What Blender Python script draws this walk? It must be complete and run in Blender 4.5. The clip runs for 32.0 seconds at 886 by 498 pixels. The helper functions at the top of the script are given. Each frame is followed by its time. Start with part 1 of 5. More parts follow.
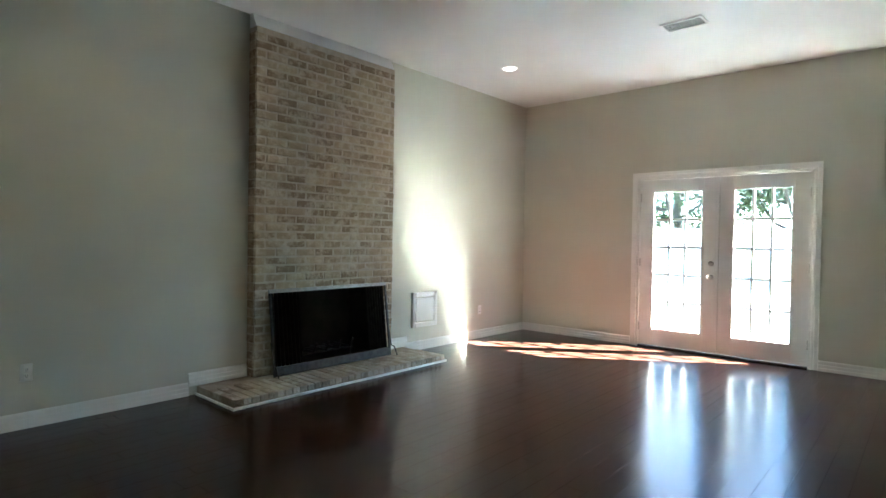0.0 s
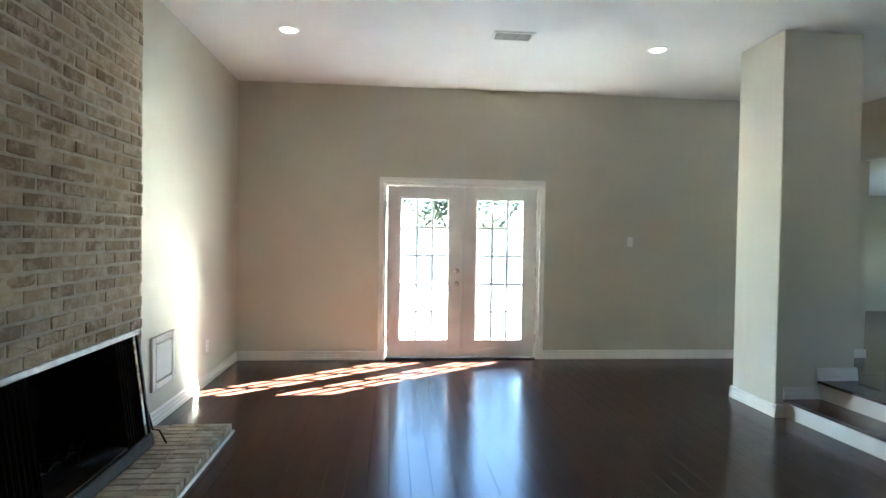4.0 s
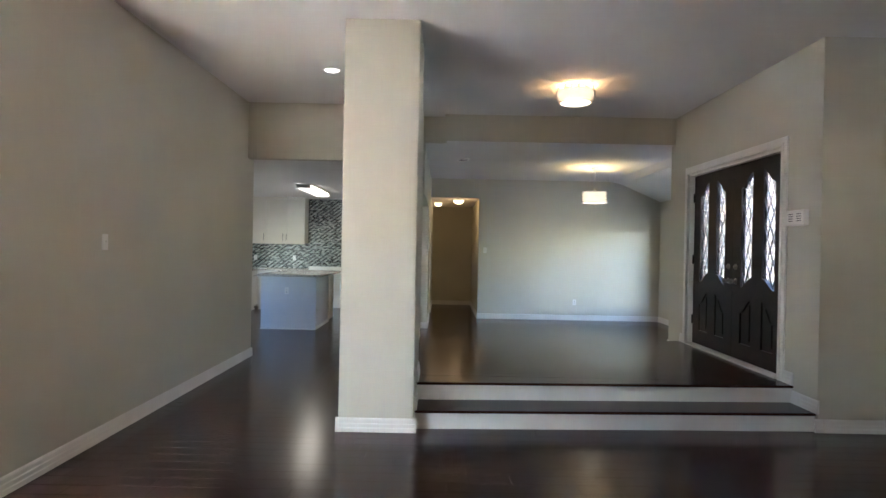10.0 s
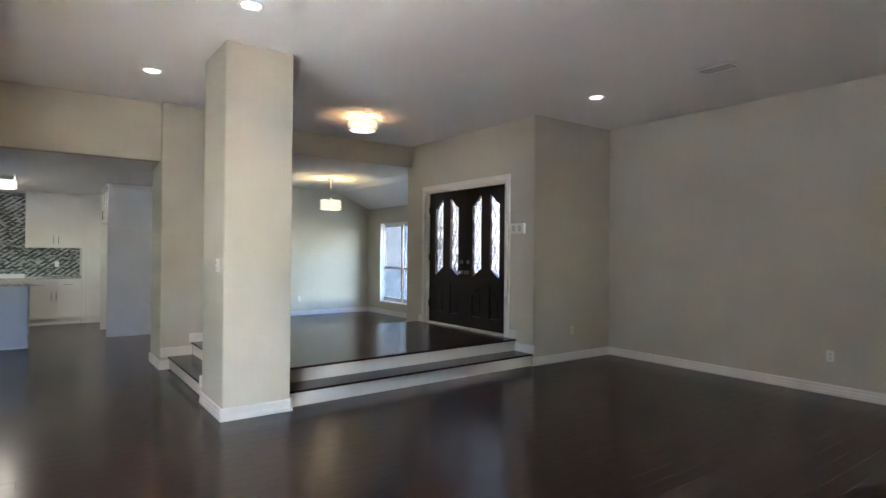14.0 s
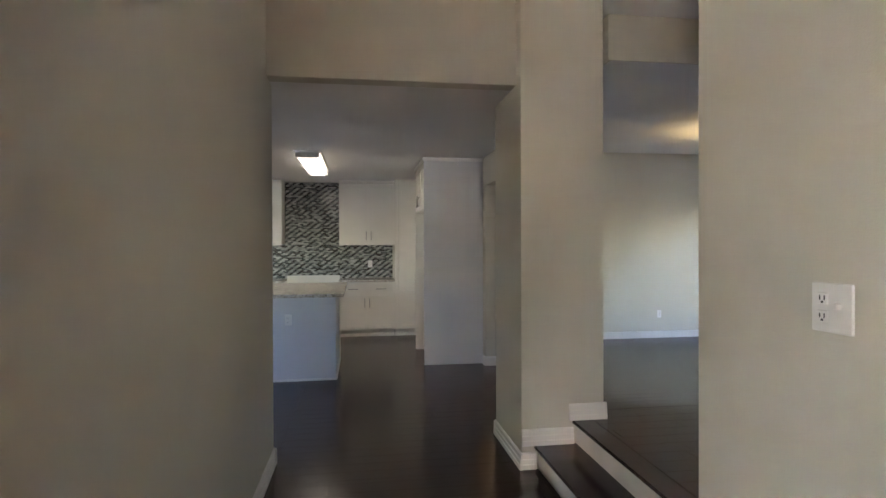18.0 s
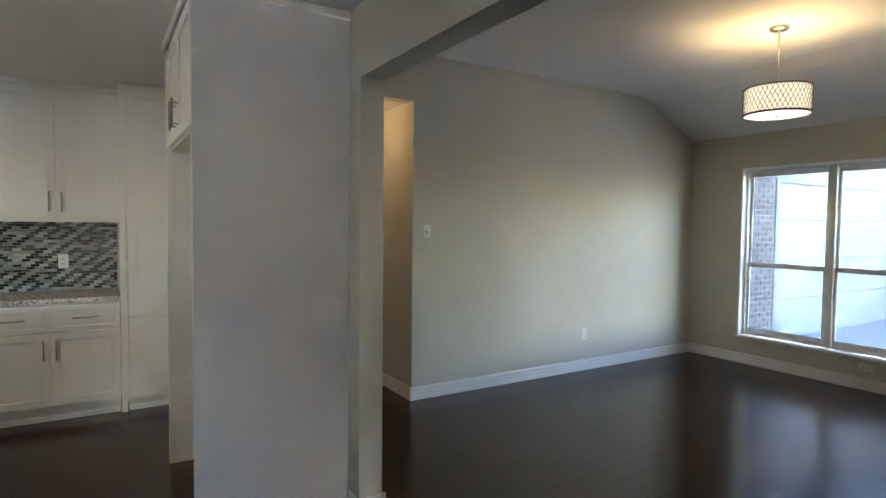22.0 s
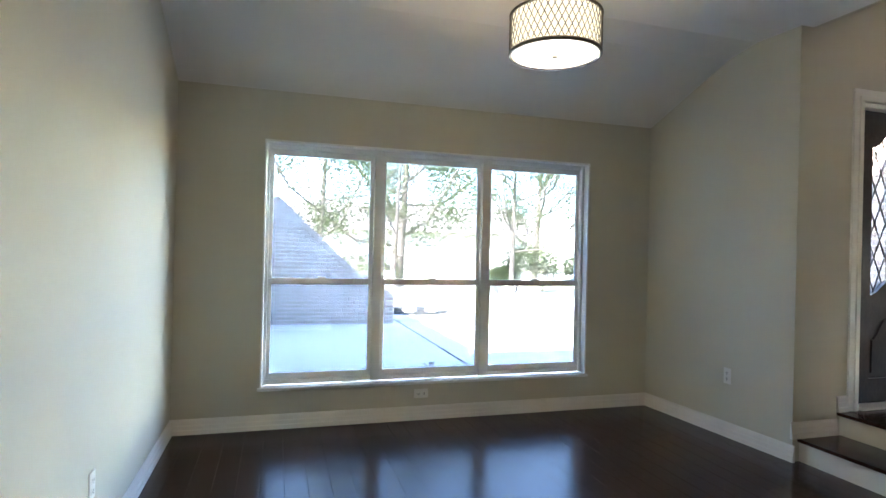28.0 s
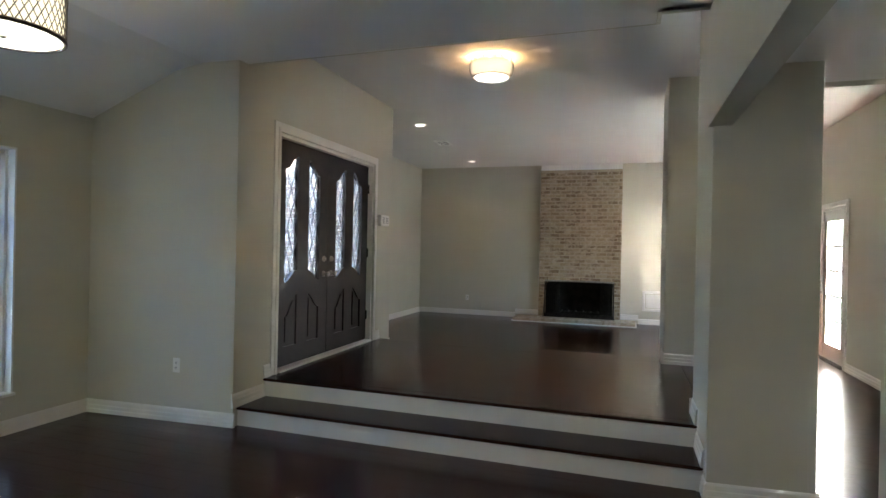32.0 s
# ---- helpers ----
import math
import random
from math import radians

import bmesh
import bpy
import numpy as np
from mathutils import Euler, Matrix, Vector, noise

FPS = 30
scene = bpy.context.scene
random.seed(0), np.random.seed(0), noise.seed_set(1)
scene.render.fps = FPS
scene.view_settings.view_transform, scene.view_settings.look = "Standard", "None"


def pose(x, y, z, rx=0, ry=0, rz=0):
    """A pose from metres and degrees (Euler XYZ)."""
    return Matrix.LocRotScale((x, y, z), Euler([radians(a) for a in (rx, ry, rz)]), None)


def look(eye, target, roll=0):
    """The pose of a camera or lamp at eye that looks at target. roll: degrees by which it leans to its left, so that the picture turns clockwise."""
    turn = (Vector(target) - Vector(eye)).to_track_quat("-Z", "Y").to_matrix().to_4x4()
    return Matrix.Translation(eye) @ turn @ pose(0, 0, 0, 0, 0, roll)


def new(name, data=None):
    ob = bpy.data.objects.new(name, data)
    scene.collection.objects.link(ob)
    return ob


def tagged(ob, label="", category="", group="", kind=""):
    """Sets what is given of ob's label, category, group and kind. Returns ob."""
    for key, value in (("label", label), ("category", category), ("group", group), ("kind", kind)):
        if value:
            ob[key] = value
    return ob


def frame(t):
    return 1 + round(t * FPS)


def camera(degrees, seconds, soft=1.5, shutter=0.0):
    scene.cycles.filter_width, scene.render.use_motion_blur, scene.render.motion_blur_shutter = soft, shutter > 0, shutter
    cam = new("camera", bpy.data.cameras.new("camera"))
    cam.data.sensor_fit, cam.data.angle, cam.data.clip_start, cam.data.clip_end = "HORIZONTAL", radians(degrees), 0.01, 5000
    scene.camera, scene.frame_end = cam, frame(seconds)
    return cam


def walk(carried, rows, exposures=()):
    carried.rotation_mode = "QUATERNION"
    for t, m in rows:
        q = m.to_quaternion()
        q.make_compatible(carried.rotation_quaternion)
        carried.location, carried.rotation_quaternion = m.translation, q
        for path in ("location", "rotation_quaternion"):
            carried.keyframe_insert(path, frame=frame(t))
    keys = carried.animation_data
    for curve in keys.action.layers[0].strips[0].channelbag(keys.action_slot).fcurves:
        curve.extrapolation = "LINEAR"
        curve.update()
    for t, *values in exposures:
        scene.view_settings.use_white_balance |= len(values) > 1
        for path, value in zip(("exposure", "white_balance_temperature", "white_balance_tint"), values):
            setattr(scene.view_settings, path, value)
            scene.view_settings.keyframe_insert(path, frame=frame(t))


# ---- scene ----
cam = camera(77.0, 32.0)
PATH = [
    (0, (-0.407, -2.505, 1.298), (-1.73, -1.006, 1.262), 0.9),
    (0.5, (-0.365, -2.543, 1.303), (-1.622, -0.988, 1.267), 0.8),
    (1, (-0.356, -2.537, 1.304), (-1.527, -0.916, 1.268), 0.8),
    (1.5, (-0.545, -2.455, 1.309), (-1.592, -0.752, 1.267), 0.8),
    (2, (-0.843, -2.352, 1.312), (-1.763, -0.576, 1.266), 0.8),
    (2.5, (-1.267, -2.348, 1.35), (-1.939, -0.465, 1.304), 1.2),
    (4.5, (-3.685, -2.224, 1.475), (-3.225, -0.278, 1.436), 0.8),
    (5, (-4.105, -2.208, 1.484), (-3.38, -0.344, 1.459), 0.9),
    (5.5, (-4.419, -2.078, 1.472), (-3.441, -0.333, 1.45), 1.0),
    (6, (-4.673, -1.884, 1.507), (-3.417, -0.327, 1.477), 1.0),
    (6.5, (-4.771, -1.672, 1.488), (-3.298, -0.318, 1.47), 1.0),
    (7, (-4.665, -1.331, 1.449), (-3.052, -0.148, 1.434), 0.9),
    (7.5, (-4.518, -0.952, 1.463), (-2.794, 0.061, 1.442), 1.0),
    (8, (-4.32, -0.442, 1.45), (-2.495, 0.376, 1.426), 1.1),
    (8.5, (-4.146, 0.156, 1.462), (-2.251, 0.795, 1.443), 1.1),
    (9, (-4.163, 0.698, 1.478), (-2.202, 1.09, 1.465), 1.1),
    (9.5, (-4.165, 1.308, 1.473), (-2.172, 1.478, 1.465), 1.1),
    (10, (-4.256, 1.906, 1.446), (-2.256, 1.904, 1.441), 1.1),
    (10.5, (-4.361, 2.493, 1.47), (-2.382, 2.202, 1.471), 1.1),
    (11, (-4.414, 2.994, 1.493), (-2.5, 2.415, 1.499), 1.1),
    (11.5, (-4.541, 3.394, 1.517), (-2.707, 2.594, 1.527), 1.0),
    (12, (-4.569, 3.706, 1.493), (-2.818, 2.739, 1.504), 0.9),
    (12.5, (-4.658, 3.886, 1.5), (-2.978, 2.802, 1.513), 0.8),
    (13, (-4.775, 3.976, 1.472), (-3.144, 2.819, 1.485), 0.7),
    (13.5, (-4.817, 4.033, 1.427), (-3.219, 2.83, 1.443), 0.6),
    (15.5, (-4.114, 3.53, 1.505), (-2.348, 2.591, 1.495), -0.1),
    (16, (-3.603, 3.458, 1.501), (-1.774, 2.648, 1.49), -0.2),
    (16.5, (-2.898, 3.523, 1.506), (-0.997, 2.901, 1.495), -0.2),
    (17, (-2.235, 3.593, 1.499), (-0.292, 3.119, 1.491), -0.1),
    (17.5, (-1.581, 3.668, 1.473), (0.38, 3.273, 1.467), -0.0),
    (18, (-0.885, 3.781, 1.46), (1.094, 3.488, 1.445), -0.2),
    (18.5, (-0.271, 3.803, 1.503), (1.709, 3.526, 1.453), -0.1),
    (19, (0.347, 3.773, 1.453), (2.337, 3.583, 1.413), -0.7),
    (19.5, (0.891, 3.783, 1.446), (2.882, 3.6, 1.391), -0.7),
    (20, (1.422, 3.773, 1.46), (3.412, 3.588, 1.407), -0.8),
    (20.5, (1.908, 3.777, 1.472), (3.892, 3.529, 1.417), -0.5),
    (21, (2.362, 3.638, 1.454), (4.311, 3.193, 1.394), -0.5),
    (21.5, (2.794, 3.456, 1.426), (4.682, 2.798, 1.363), -0.2),
    (22, (3.179, 3.364, 1.474), (4.88, 2.315, 1.385), 0.6),
    (22.5, (3.362, 3.11, 1.469), (4.947, 1.894, 1.384), 0.6),
    (23, (3.491, 2.948, 1.447), (4.929, 1.56, 1.366), 0.7),
    (23.5, (3.646, 2.916, 1.396), (4.918, 1.374, 1.34), 0.6),
    (24, (3.824, 2.792, 1.333), (4.932, 1.127, 1.297), 0.7),
    (24.5, (4.043, 2.644, 1.31), (5.007, 0.892, 1.286), 0.7),
    (25, (4.374, 2.544, 1.29), (5.107, 0.683, 1.273), 0.9),
    (25.5, (4.798, 2.342, 1.205), (5.29, 0.403, 1.213), 0.8),
    (27.5, (6.218, 1.488, 1.308), (5.933, -0.491, 1.307), 1.2),
    (28, (6.547, 1.67, 1.332), (5.973, -0.246, 1.337), 1.4),
    (28.5, (6.788, 1.885, 1.301), (6.03, 0.035, 1.328), 1.3),
    (29, (7.032, 1.976, 1.292), (6.061, 0.228, 1.319), 1.1),
    (29.5, (7.227, 1.998, 1.308), (5.987, 0.429, 1.331), 0.9),
    (30, (7.314, 1.983, 1.344), (5.908, 0.561, 1.352), 1.2),
    (30.5, (7.346, 1.881, 1.372), (5.79, 0.624, 1.376), 0.9),
    (31, (7.366, 1.889, 1.398), (5.7, 0.782, 1.398), 1.1),
    (31.5, (7.177, 1.834, 1.42), (5.376, 0.965, 1.418), 1.1),
    (32, (6.896, 1.722, 1.432), (4.996, 1.098, 1.43), 1.2),
]
walk(cam, [(t, look(eye, target, roll)) for t, eye, target, roll in PATH], exposures=[(0, 7.05, 6020, -1), (5, 7.0, 6140, 1), (8, 7.0, 6580, 12), (11, 6.97, 6620, 15), (13, 6.94, 6560, 14), (16, 7.0, 6580, 16), (18, 6.6, 7210, 20), (19, 6.7, 7290, 20), (20, 6.7, 7120, 17), (21, 6.55, 7020, 15), (23, 6.8, 7070, 17), (25, 7.05, 7020, 16), (28, 7.08, 6910, 13), (30, 7.12, 6700, 10), (32, 7.02, 6850, 10)])


# ---- light ----
world = bpy.data.worlds.new("sky")
scene.world = world
world.use_nodes = True
sky = world.node_tree.nodes.new("ShaderNodeTexSky")
sky.sky_type, sky.sun_disc = "NISHITA", False
sky.dust_density, sky.ozone_density = 0.4, 1.7
SUN = Vector((1.11, 0.79, 1.0)).normalized()
sky.sun_elevation, sky.sun_rotation = math.asin(SUN.z), math.atan2(SUN.x, SUN.y)
world.node_tree.links.new(sky.outputs["Color"], world.node_tree.nodes["Background"].inputs["Color"])
world.node_tree.nodes["Background"].inputs["Strength"].default_value = 0.097
sun = new("sun", bpy.data.lights.new("sun", "SUN"))
sun.data.energy, sun.data.angle, sun.data.color = 4.8, radians(0.5), (1.0, 0.975, 0.93)
sun.matrix_basis = look((6, 30, 20), Vector((6, 30, 20)) - SUN)


def bulb(name, at, watts, colour=(1.0, 0.78, 0.5), size=0.04):
    lamp = new(name, bpy.data.lights.new(name, "POINT"))
    lamp.data.energy, lamp.data.color, lamp.data.shadow_soft_size = watts, colour, size
    lamp.location = at
    return lamp


CAN_WATTS, PENDANT_WATTS, FLUSH_WATTS, HALL_WATTS, KITCHEN_WATTS = 0.085, 0.10, 0.13, 0.036, 0.105
scene.cycles.caustics_reflective, scene.cycles.blur_glossy = True, 0.2


# ---- materials ----
def material(name, colour, rough=0.6, metal=0.0, second=None, scale=3.0, bump=0.0, bump_scale=60.0, detail=6.0, spec=0.5, coat=0.0, mix=(0.35, 0.65)):
    """Principled surface with a two-scale colour variation and fine relief."""
    mat = bpy.data.materials.new(name)
    mat.use_nodes = True
    n, l = mat.node_tree.nodes, mat.node_tree.links
    p = n["Principled BSDF"]
    p.inputs["Roughness"].default_value, p.inputs["Metallic"].default_value = rough, metal
    p.inputs["Specular IOR Level"].default_value = spec
    p.inputs["Coat Weight"].default_value = coat
    p.inputs["Base Color"].default_value = (*colour, 1)
    co = n.new("ShaderNodeTexCoord")
    if second:
        noise_n = n.new("ShaderNodeTexNoise")
        noise_n.inputs["Scale"].default_value, noise_n.inputs["Detail"].default_value = scale, detail
        ramp = n.new("ShaderNodeValToRGB")
        ramp.color_ramp.elements[0].position, ramp.color_ramp.elements[1].position = mix
        ramp.color_ramp.elements[0].color, ramp.color_ramp.elements[1].color = (*colour, 1), (*second, 1)
        l.new(co.outputs["Object"], noise_n.inputs["Vector"])
        l.new(noise_n.outputs["Fac"], ramp.inputs["Fac"])
        l.new(ramp.outputs["Color"], p.inputs["Base Color"])
    if bump:
        fine = n.new("ShaderNodeTexNoise")
        fine.inputs["Scale"].default_value, fine.inputs["Detail"].default_value = bump_scale, 4
        b = n.new("ShaderNodeBump")
        b.inputs["Strength"].default_value, b.inputs["Distance"].default_value = bump, 0.01
        l.new(co.outputs["Object"], fine.inputs["Vector"])
        l.new(fine.outputs["Fac"], b.inputs["Height"])
        l.new(b.outputs["Normal"], p.inputs["Normal"])
    return mat


def glowing(name, colour, strength):
    mat = bpy.data.materials.new(name)
    mat.use_nodes = True
    p = mat.node_tree.nodes["Principled BSDF"]
    p.inputs["Base Color"].default_value = (*colour, 1)
    p.inputs["Emission Color"].default_value = (*colour, 1)
    p.inputs["Emission Strength"].default_value = strength
    return mat


def plank_material():
    """Dark hand-scraped boards: each board its own shade, grain along y, wavy scraping, satin lacquer."""
    mat = material("dark_wood", (0.032, 0.014, 0.010), rough=0.25, spec=0.35)
    n, l = mat.node_tree.nodes, mat.node_tree.links
    p = n["Principled BSDF"]
    info, geo = n.new("ShaderNodeObjectInfo"), n.new("ShaderNodeNewGeometry")
    co = n.new("ShaderNodeNewGeometry")
    add = n.new("ShaderNodeMath")
    add.operation = "ADD"
    l.new(info.outputs["Random"], add.inputs[0])
    l.new(geo.outputs["Random Per Island"], add.inputs[1])
    wrap = n.new("ShaderNodeMath")
    wrap.operation = "FRACT"
    l.new(add.outputs[0], wrap.inputs[0])
    stretch = n.new("ShaderNodeMapping")
    stretch.inputs["Scale"].default_value = (38, 2.2, 1)
    l.new(co.outputs["Position"], stretch.inputs["Vector"])
    grain = n.new("ShaderNodeTexNoise")
    grain.noise_dimensions = "4D"
    grain.inputs["Scale"].default_value, grain.inputs["Detail"].default_value = 1.0, 8
    l.new(stretch.outputs["Vector"], grain.inputs["Vector"])
    l.new(wrap.outputs[0], grain.inputs["W"])
    ramp = n.new("ShaderNodeValToRGB")
    ramp.color_ramp.elements[0].color, ramp.color_ramp.elements[1].color = (0.032, 0.0138, 0.0096, 1), (0.052, 0.0225, 0.0156, 1)
    ramp.color_ramp.elements[0].position, ramp.color_ramp.elements[1].position = 0.3, 0.75
    l.new(grain.outputs["Fac"], ramp.inputs["Fac"])
    shade = n.new("ShaderNodeHueSaturation")
    vary = n.new("ShaderNodeMapRange")
    vary.inputs["To Min"].default_value, vary.inputs["To Max"].default_value = 0.85, 1.18
    l.new(wrap.outputs[0], vary.inputs["Value"])
    l.new(vary.outputs[0], shade.inputs["Value"])
    l.new(ramp.outputs["Color"], shade.inputs["Color"])
    l.new(shade.outputs["Color"], p.inputs["Base Color"])
    waves = n.new("ShaderNodeMapping")
    waves.inputs["Scale"].default_value = (9, 26, 1)
    l.new(co.outputs["Position"], waves.inputs["Vector"])
    scrape = n.new("ShaderNodeTexNoise")
    scrape.noise_dimensions = "4D"
    scrape.inputs["Scale"].default_value, scrape.inputs["Detail"].default_value = 1.0, 2
    l.new(waves.outputs["Vector"], scrape.inputs["Vector"])
    l.new(wrap.outputs[0], scrape.inputs["W"])
    b = n.new("ShaderNodeBump")
    b.inputs["Strength"].default_value, b.inputs["Distance"].default_value = 0.07, 0.005
    l.new(scrape.outputs["Fac"], b.inputs["Height"])
    b2 = n.new("ShaderNodeBump")
    b2.inputs["Strength"].default_value, b2.inputs["Distance"].default_value = 0.02, 0.002
    l.new(grain.outputs["Fac"], b2.inputs["Height"])
    l.new(b.outputs["Normal"], b2.inputs["Normal"])
    l.new(b2.outputs["Normal"], p.inputs["Normal"])
    rr = n.new("ShaderNodeMapRange")
    rr.inputs["To Min"].default_value, rr.inputs["To Max"].default_value = 0.16, 0.26
    l.new(grain.outputs["Fac"], rr.inputs["Value"])
    l.new(rr.outputs[0], p.inputs["Roughness"])
    return mat


def per_piece(name, colours, rough, bump=0.0, bump_scale=80, wash=None, spec=0.5, spots=0.0):
    """Pieces that differ in colour one from the next; wash: a paler mottled coat over them."""
    mat = material(name, colours[0], rough=rough, spec=spec, bump=bump, bump_scale=bump_scale)
    n, l = mat.node_tree.nodes, mat.node_tree.links
    p = n["Principled BSDF"]
    info, geo = n.new("ShaderNodeObjectInfo"), n.new("ShaderNodeNewGeometry")
    add, wrap = n.new("ShaderNodeMath"), n.new("ShaderNodeMath")
    add.operation, wrap.operation = "ADD", "FRACT"
    l.new(info.outputs["Random"], add.inputs[0])
    l.new(geo.outputs["Random Per Island"], add.inputs[1])
    l.new(add.outputs[0], wrap.inputs[0])
    ramp = n.new("ShaderNodeValToRGB")
    ramp.color_ramp.interpolation = "CONSTANT" if len(colours) > 3 else "LINEAR"
    while len(ramp.color_ramp.elements) < len(colours):
        ramp.color_ramp.elements.new(0.5)
    for i, (e, c) in enumerate(zip(ramp.color_ramp.elements, colours)):
        e.position, e.color = i / len(colours), (*c, 1)
    l.new(wrap.outputs[0], ramp.inputs["Fac"])
    out = ramp.outputs["Color"]
    if wash:
        place = n.new("ShaderNodeNewGeometry")
        blot = n.new("ShaderNodeTexNoise")
        blot.inputs["Scale"].default_value, blot.inputs["Detail"].default_value, blot.inputs["Roughness"].default_value = 11, 9, 0.7
        l.new(place.outputs["Position"], blot.inputs["Vector"])
        cut = n.new("ShaderNodeMapRange")
        cut.inputs["From Min"].default_value, cut.inputs["From Max"].default_value = 0.45, 0.64
        cut.inputs["To Max"].default_value = 0.75
        l.new(blot.outputs["Fac"], cut.inputs["Value"])
        mixer = n.new("ShaderNodeMix")
        mixer.data_type = "RGBA"
        mixer.inputs["B"].default_value = (*wash, 1)
        l.new(cut.outputs[0], mixer.inputs["Factor"])
        l.new(out, mixer.inputs["A"])
        out = mixer.outputs["Result"]
    l.new(out, p.inputs["Base Color"])
    return mat


def granite_material():
    mat = material("granite", (0.5, 0.46, 0.38), rough=0.18)
    n, l = mat.node_tree.nodes, mat.node_tree.links
    p = n["Principled BSDF"]
    co = n.new("ShaderNodeTexCoord")
    vor = n.new("ShaderNodeTexVoronoi")
    vor.inputs["Scale"].default_value = 95
    fine = n.new("ShaderNodeTexNoise")
    fine.inputs["Scale"].default_value, fine.inputs["Detail"].default_value = 30, 8
    l.new(co.outputs["Object"], vor.inputs["Vector"])
    l.new(co.outputs["Object"], fine.inputs["Vector"])
    bw = n.new("ShaderNodeRGBToBW")
    l.new(vor.outputs["Color"], bw.inputs["Color"])
    mixv = n.new("ShaderNodeMath")
    mixv.operation = "MULTIPLY_ADD"
    mixv.inputs[1].default_value = 0.6
    l.new(bw.outputs["Val"], mixv.inputs[0])
    half = n.new("ShaderNodeMath")
    half.operation = "MULTIPLY"
    half.inputs[1].default_value = 0.45
    l.new(fine.outputs["Fac"], half.inputs[0])
    l.new(half.outputs[0], mixv.inputs[2])
    ramp = n.new("ShaderNodeValToRGB")
    e = ramp.color_ramp.elements
    e[0].position, e[0].color = 0.22, (0.06, 0.055, 0.05, 1)
    e[1].position, e[1].color = 0.72, (0.72, 0.68, 0.6, 1)
    mid = e.new(0.42)
    mid.color = (0.42, 0.38, 0.31, 1)
    l.new(mixv.outputs[0], ramp.inputs["Fac"])
    l.new(ramp.outputs["Color"], p.inputs["Base Color"])
    return mat


def glass_material(name="pane_glass", rough=0.0, tint=(0.385, 0.42, 0.46)):
    mat = bpy.data.materials.new(name)
    mat.use_nodes = True
    n, l = mat.node_tree.nodes, mat.node_tree.links
    n.remove(n["Principled BSDF"])
    clear, gloss, mixs, fres = n.new("ShaderNodeBsdfTransparent"), n.new("ShaderNodeBsdfGlossy"), n.new("ShaderNodeMixShader"), n.new("ShaderNodeLayerWeight")
    rise = n.new("ShaderNodeMath")
    rise.operation = "POWER"
    rise.inputs[1].default_value = 5.0
    base = n.new("ShaderNodeMath")
    base.operation = "MULTIPLY_ADD"
    base.inputs[1].default_value, base.inputs[2].default_value = 0.6, 0.02
    gloss.inputs["Roughness"].default_value = rough
    clear.inputs["Color"].default_value = (*tint, 1)
    l.new(fres.outputs["Facing"], rise.inputs[0])
    l.new(rise.outputs[0], base.inputs[0])
    l.new(base.outputs[0], mixs.inputs[0])
    l.new(clear.outputs[0], mixs.inputs[1])
    l.new(gloss.outputs[0], mixs.inputs[2])
    l.new(mixs.outputs[0], n["Material Output"].inputs["Surface"])
    return mat


WALL = material("wall_paint", (0.590, 0.566, 0.474), rough=0.75, second=(0.565, 0.541, 0.449), scale=1.3, bump=0.12, bump_scale=170)
CEIL = material("ceiling_paint", (0.80, 0.79, 0.765), rough=0.85, second=(0.77, 0.76, 0.735), scale=0.9, bump=0.2, bump_scale=120)
TRIM = material("trim_paint", (0.80, 0.785, 0.74), rough=0.38, second=(0.75, 0.735, 0.69), scale=4, bump=0.04, bump_scale=40)
RISER = material("riser_paint", (0.78, 0.76, 0.71), rough=0.45, second=(0.70, 0.68, 0.63), scale=2.5, bump=0.05, bump_scale=30)
CABINET = material("cabinet_paint", (0.78, 0.755, 0.68), rough=0.42, second=(0.74, 0.715, 0.64), scale=2, bump=0.05, bump_scale=60)
# Cabinet white turned neutral grey: cool daylight on the west panels, put into colour.
ISLAND = material("daylit_panel_paint", (0.66, 0.66, 0.66), rough=0.55, second=(0.62, 0.62, 0.62), scale=2, bump=0.05, bump_scale=90)
DOOR_WHITE = material("white_door_paint", (0.80, 0.79, 0.76), rough=0.35, second=(0.76, 0.75, 0.72), scale=5, bump=0.03, bump_scale=50)
WOOD = plank_material()
GROOVE = material("floor_joint", (0.012, 0.005, 0.004), rough=0.6, second=(0.02, 0.008, 0.005), scale=9)
ESPRESSO = material("espresso_stain", (0.012, 0.008, 0.008), rough=0.38, spec=0.3, second=(0.020, 0.012, 0.010), scale=14, bump=0.12, bump_scale=35)
BRICK = per_piece("washed_brick", [(0.285, 0.207, 0.125), (0.365, 0.282, 0.18), (0.212, 0.15, 0.09)], 0.9, bump=0.5, bump_scale=70, wash=(0.52, 0.44, 0.32))
BRICK_PALE = per_piece("pale_hearth_brick", [(0.42, 0.345, 0.25), (0.50, 0.425, 0.32), (0.34, 0.27, 0.19)], 0.9, bump=0.5, bump_scale=70, wash=(0.62, 0.55, 0.43))
MORTAR = material("pale_mortar", (0.47, 0.395, 0.295), rough=0.95, second=(0.39, 0.325, 0.24), scale=14, bump=0.5, bump_scale=90)
SOOT = material("soot", (0.012, 0.011, 0.010), rough=0.95, second=(0.03, 0.027, 0.024), scale=6, bump=0.3, bump_scale=40)
IRON = material("blackened_iron", (0.025, 0.023, 0.022), rough=0.45, metal=0.8, second=(0.05, 0.046, 0.042), scale=20, bump=0.1, bump_scale=80)
NICKEL = material("brushed_nickel", (0.62, 0.60, 0.56), rough=0.28, metal=1.0, second=(0.52, 0.50, 0.47), scale=30)
DULLSTEEL = material("dull_steel", (0.36, 0.34, 0.31), rough=0.5, metal=0.9, second=(0.28, 0.265, 0.24), scale=25)
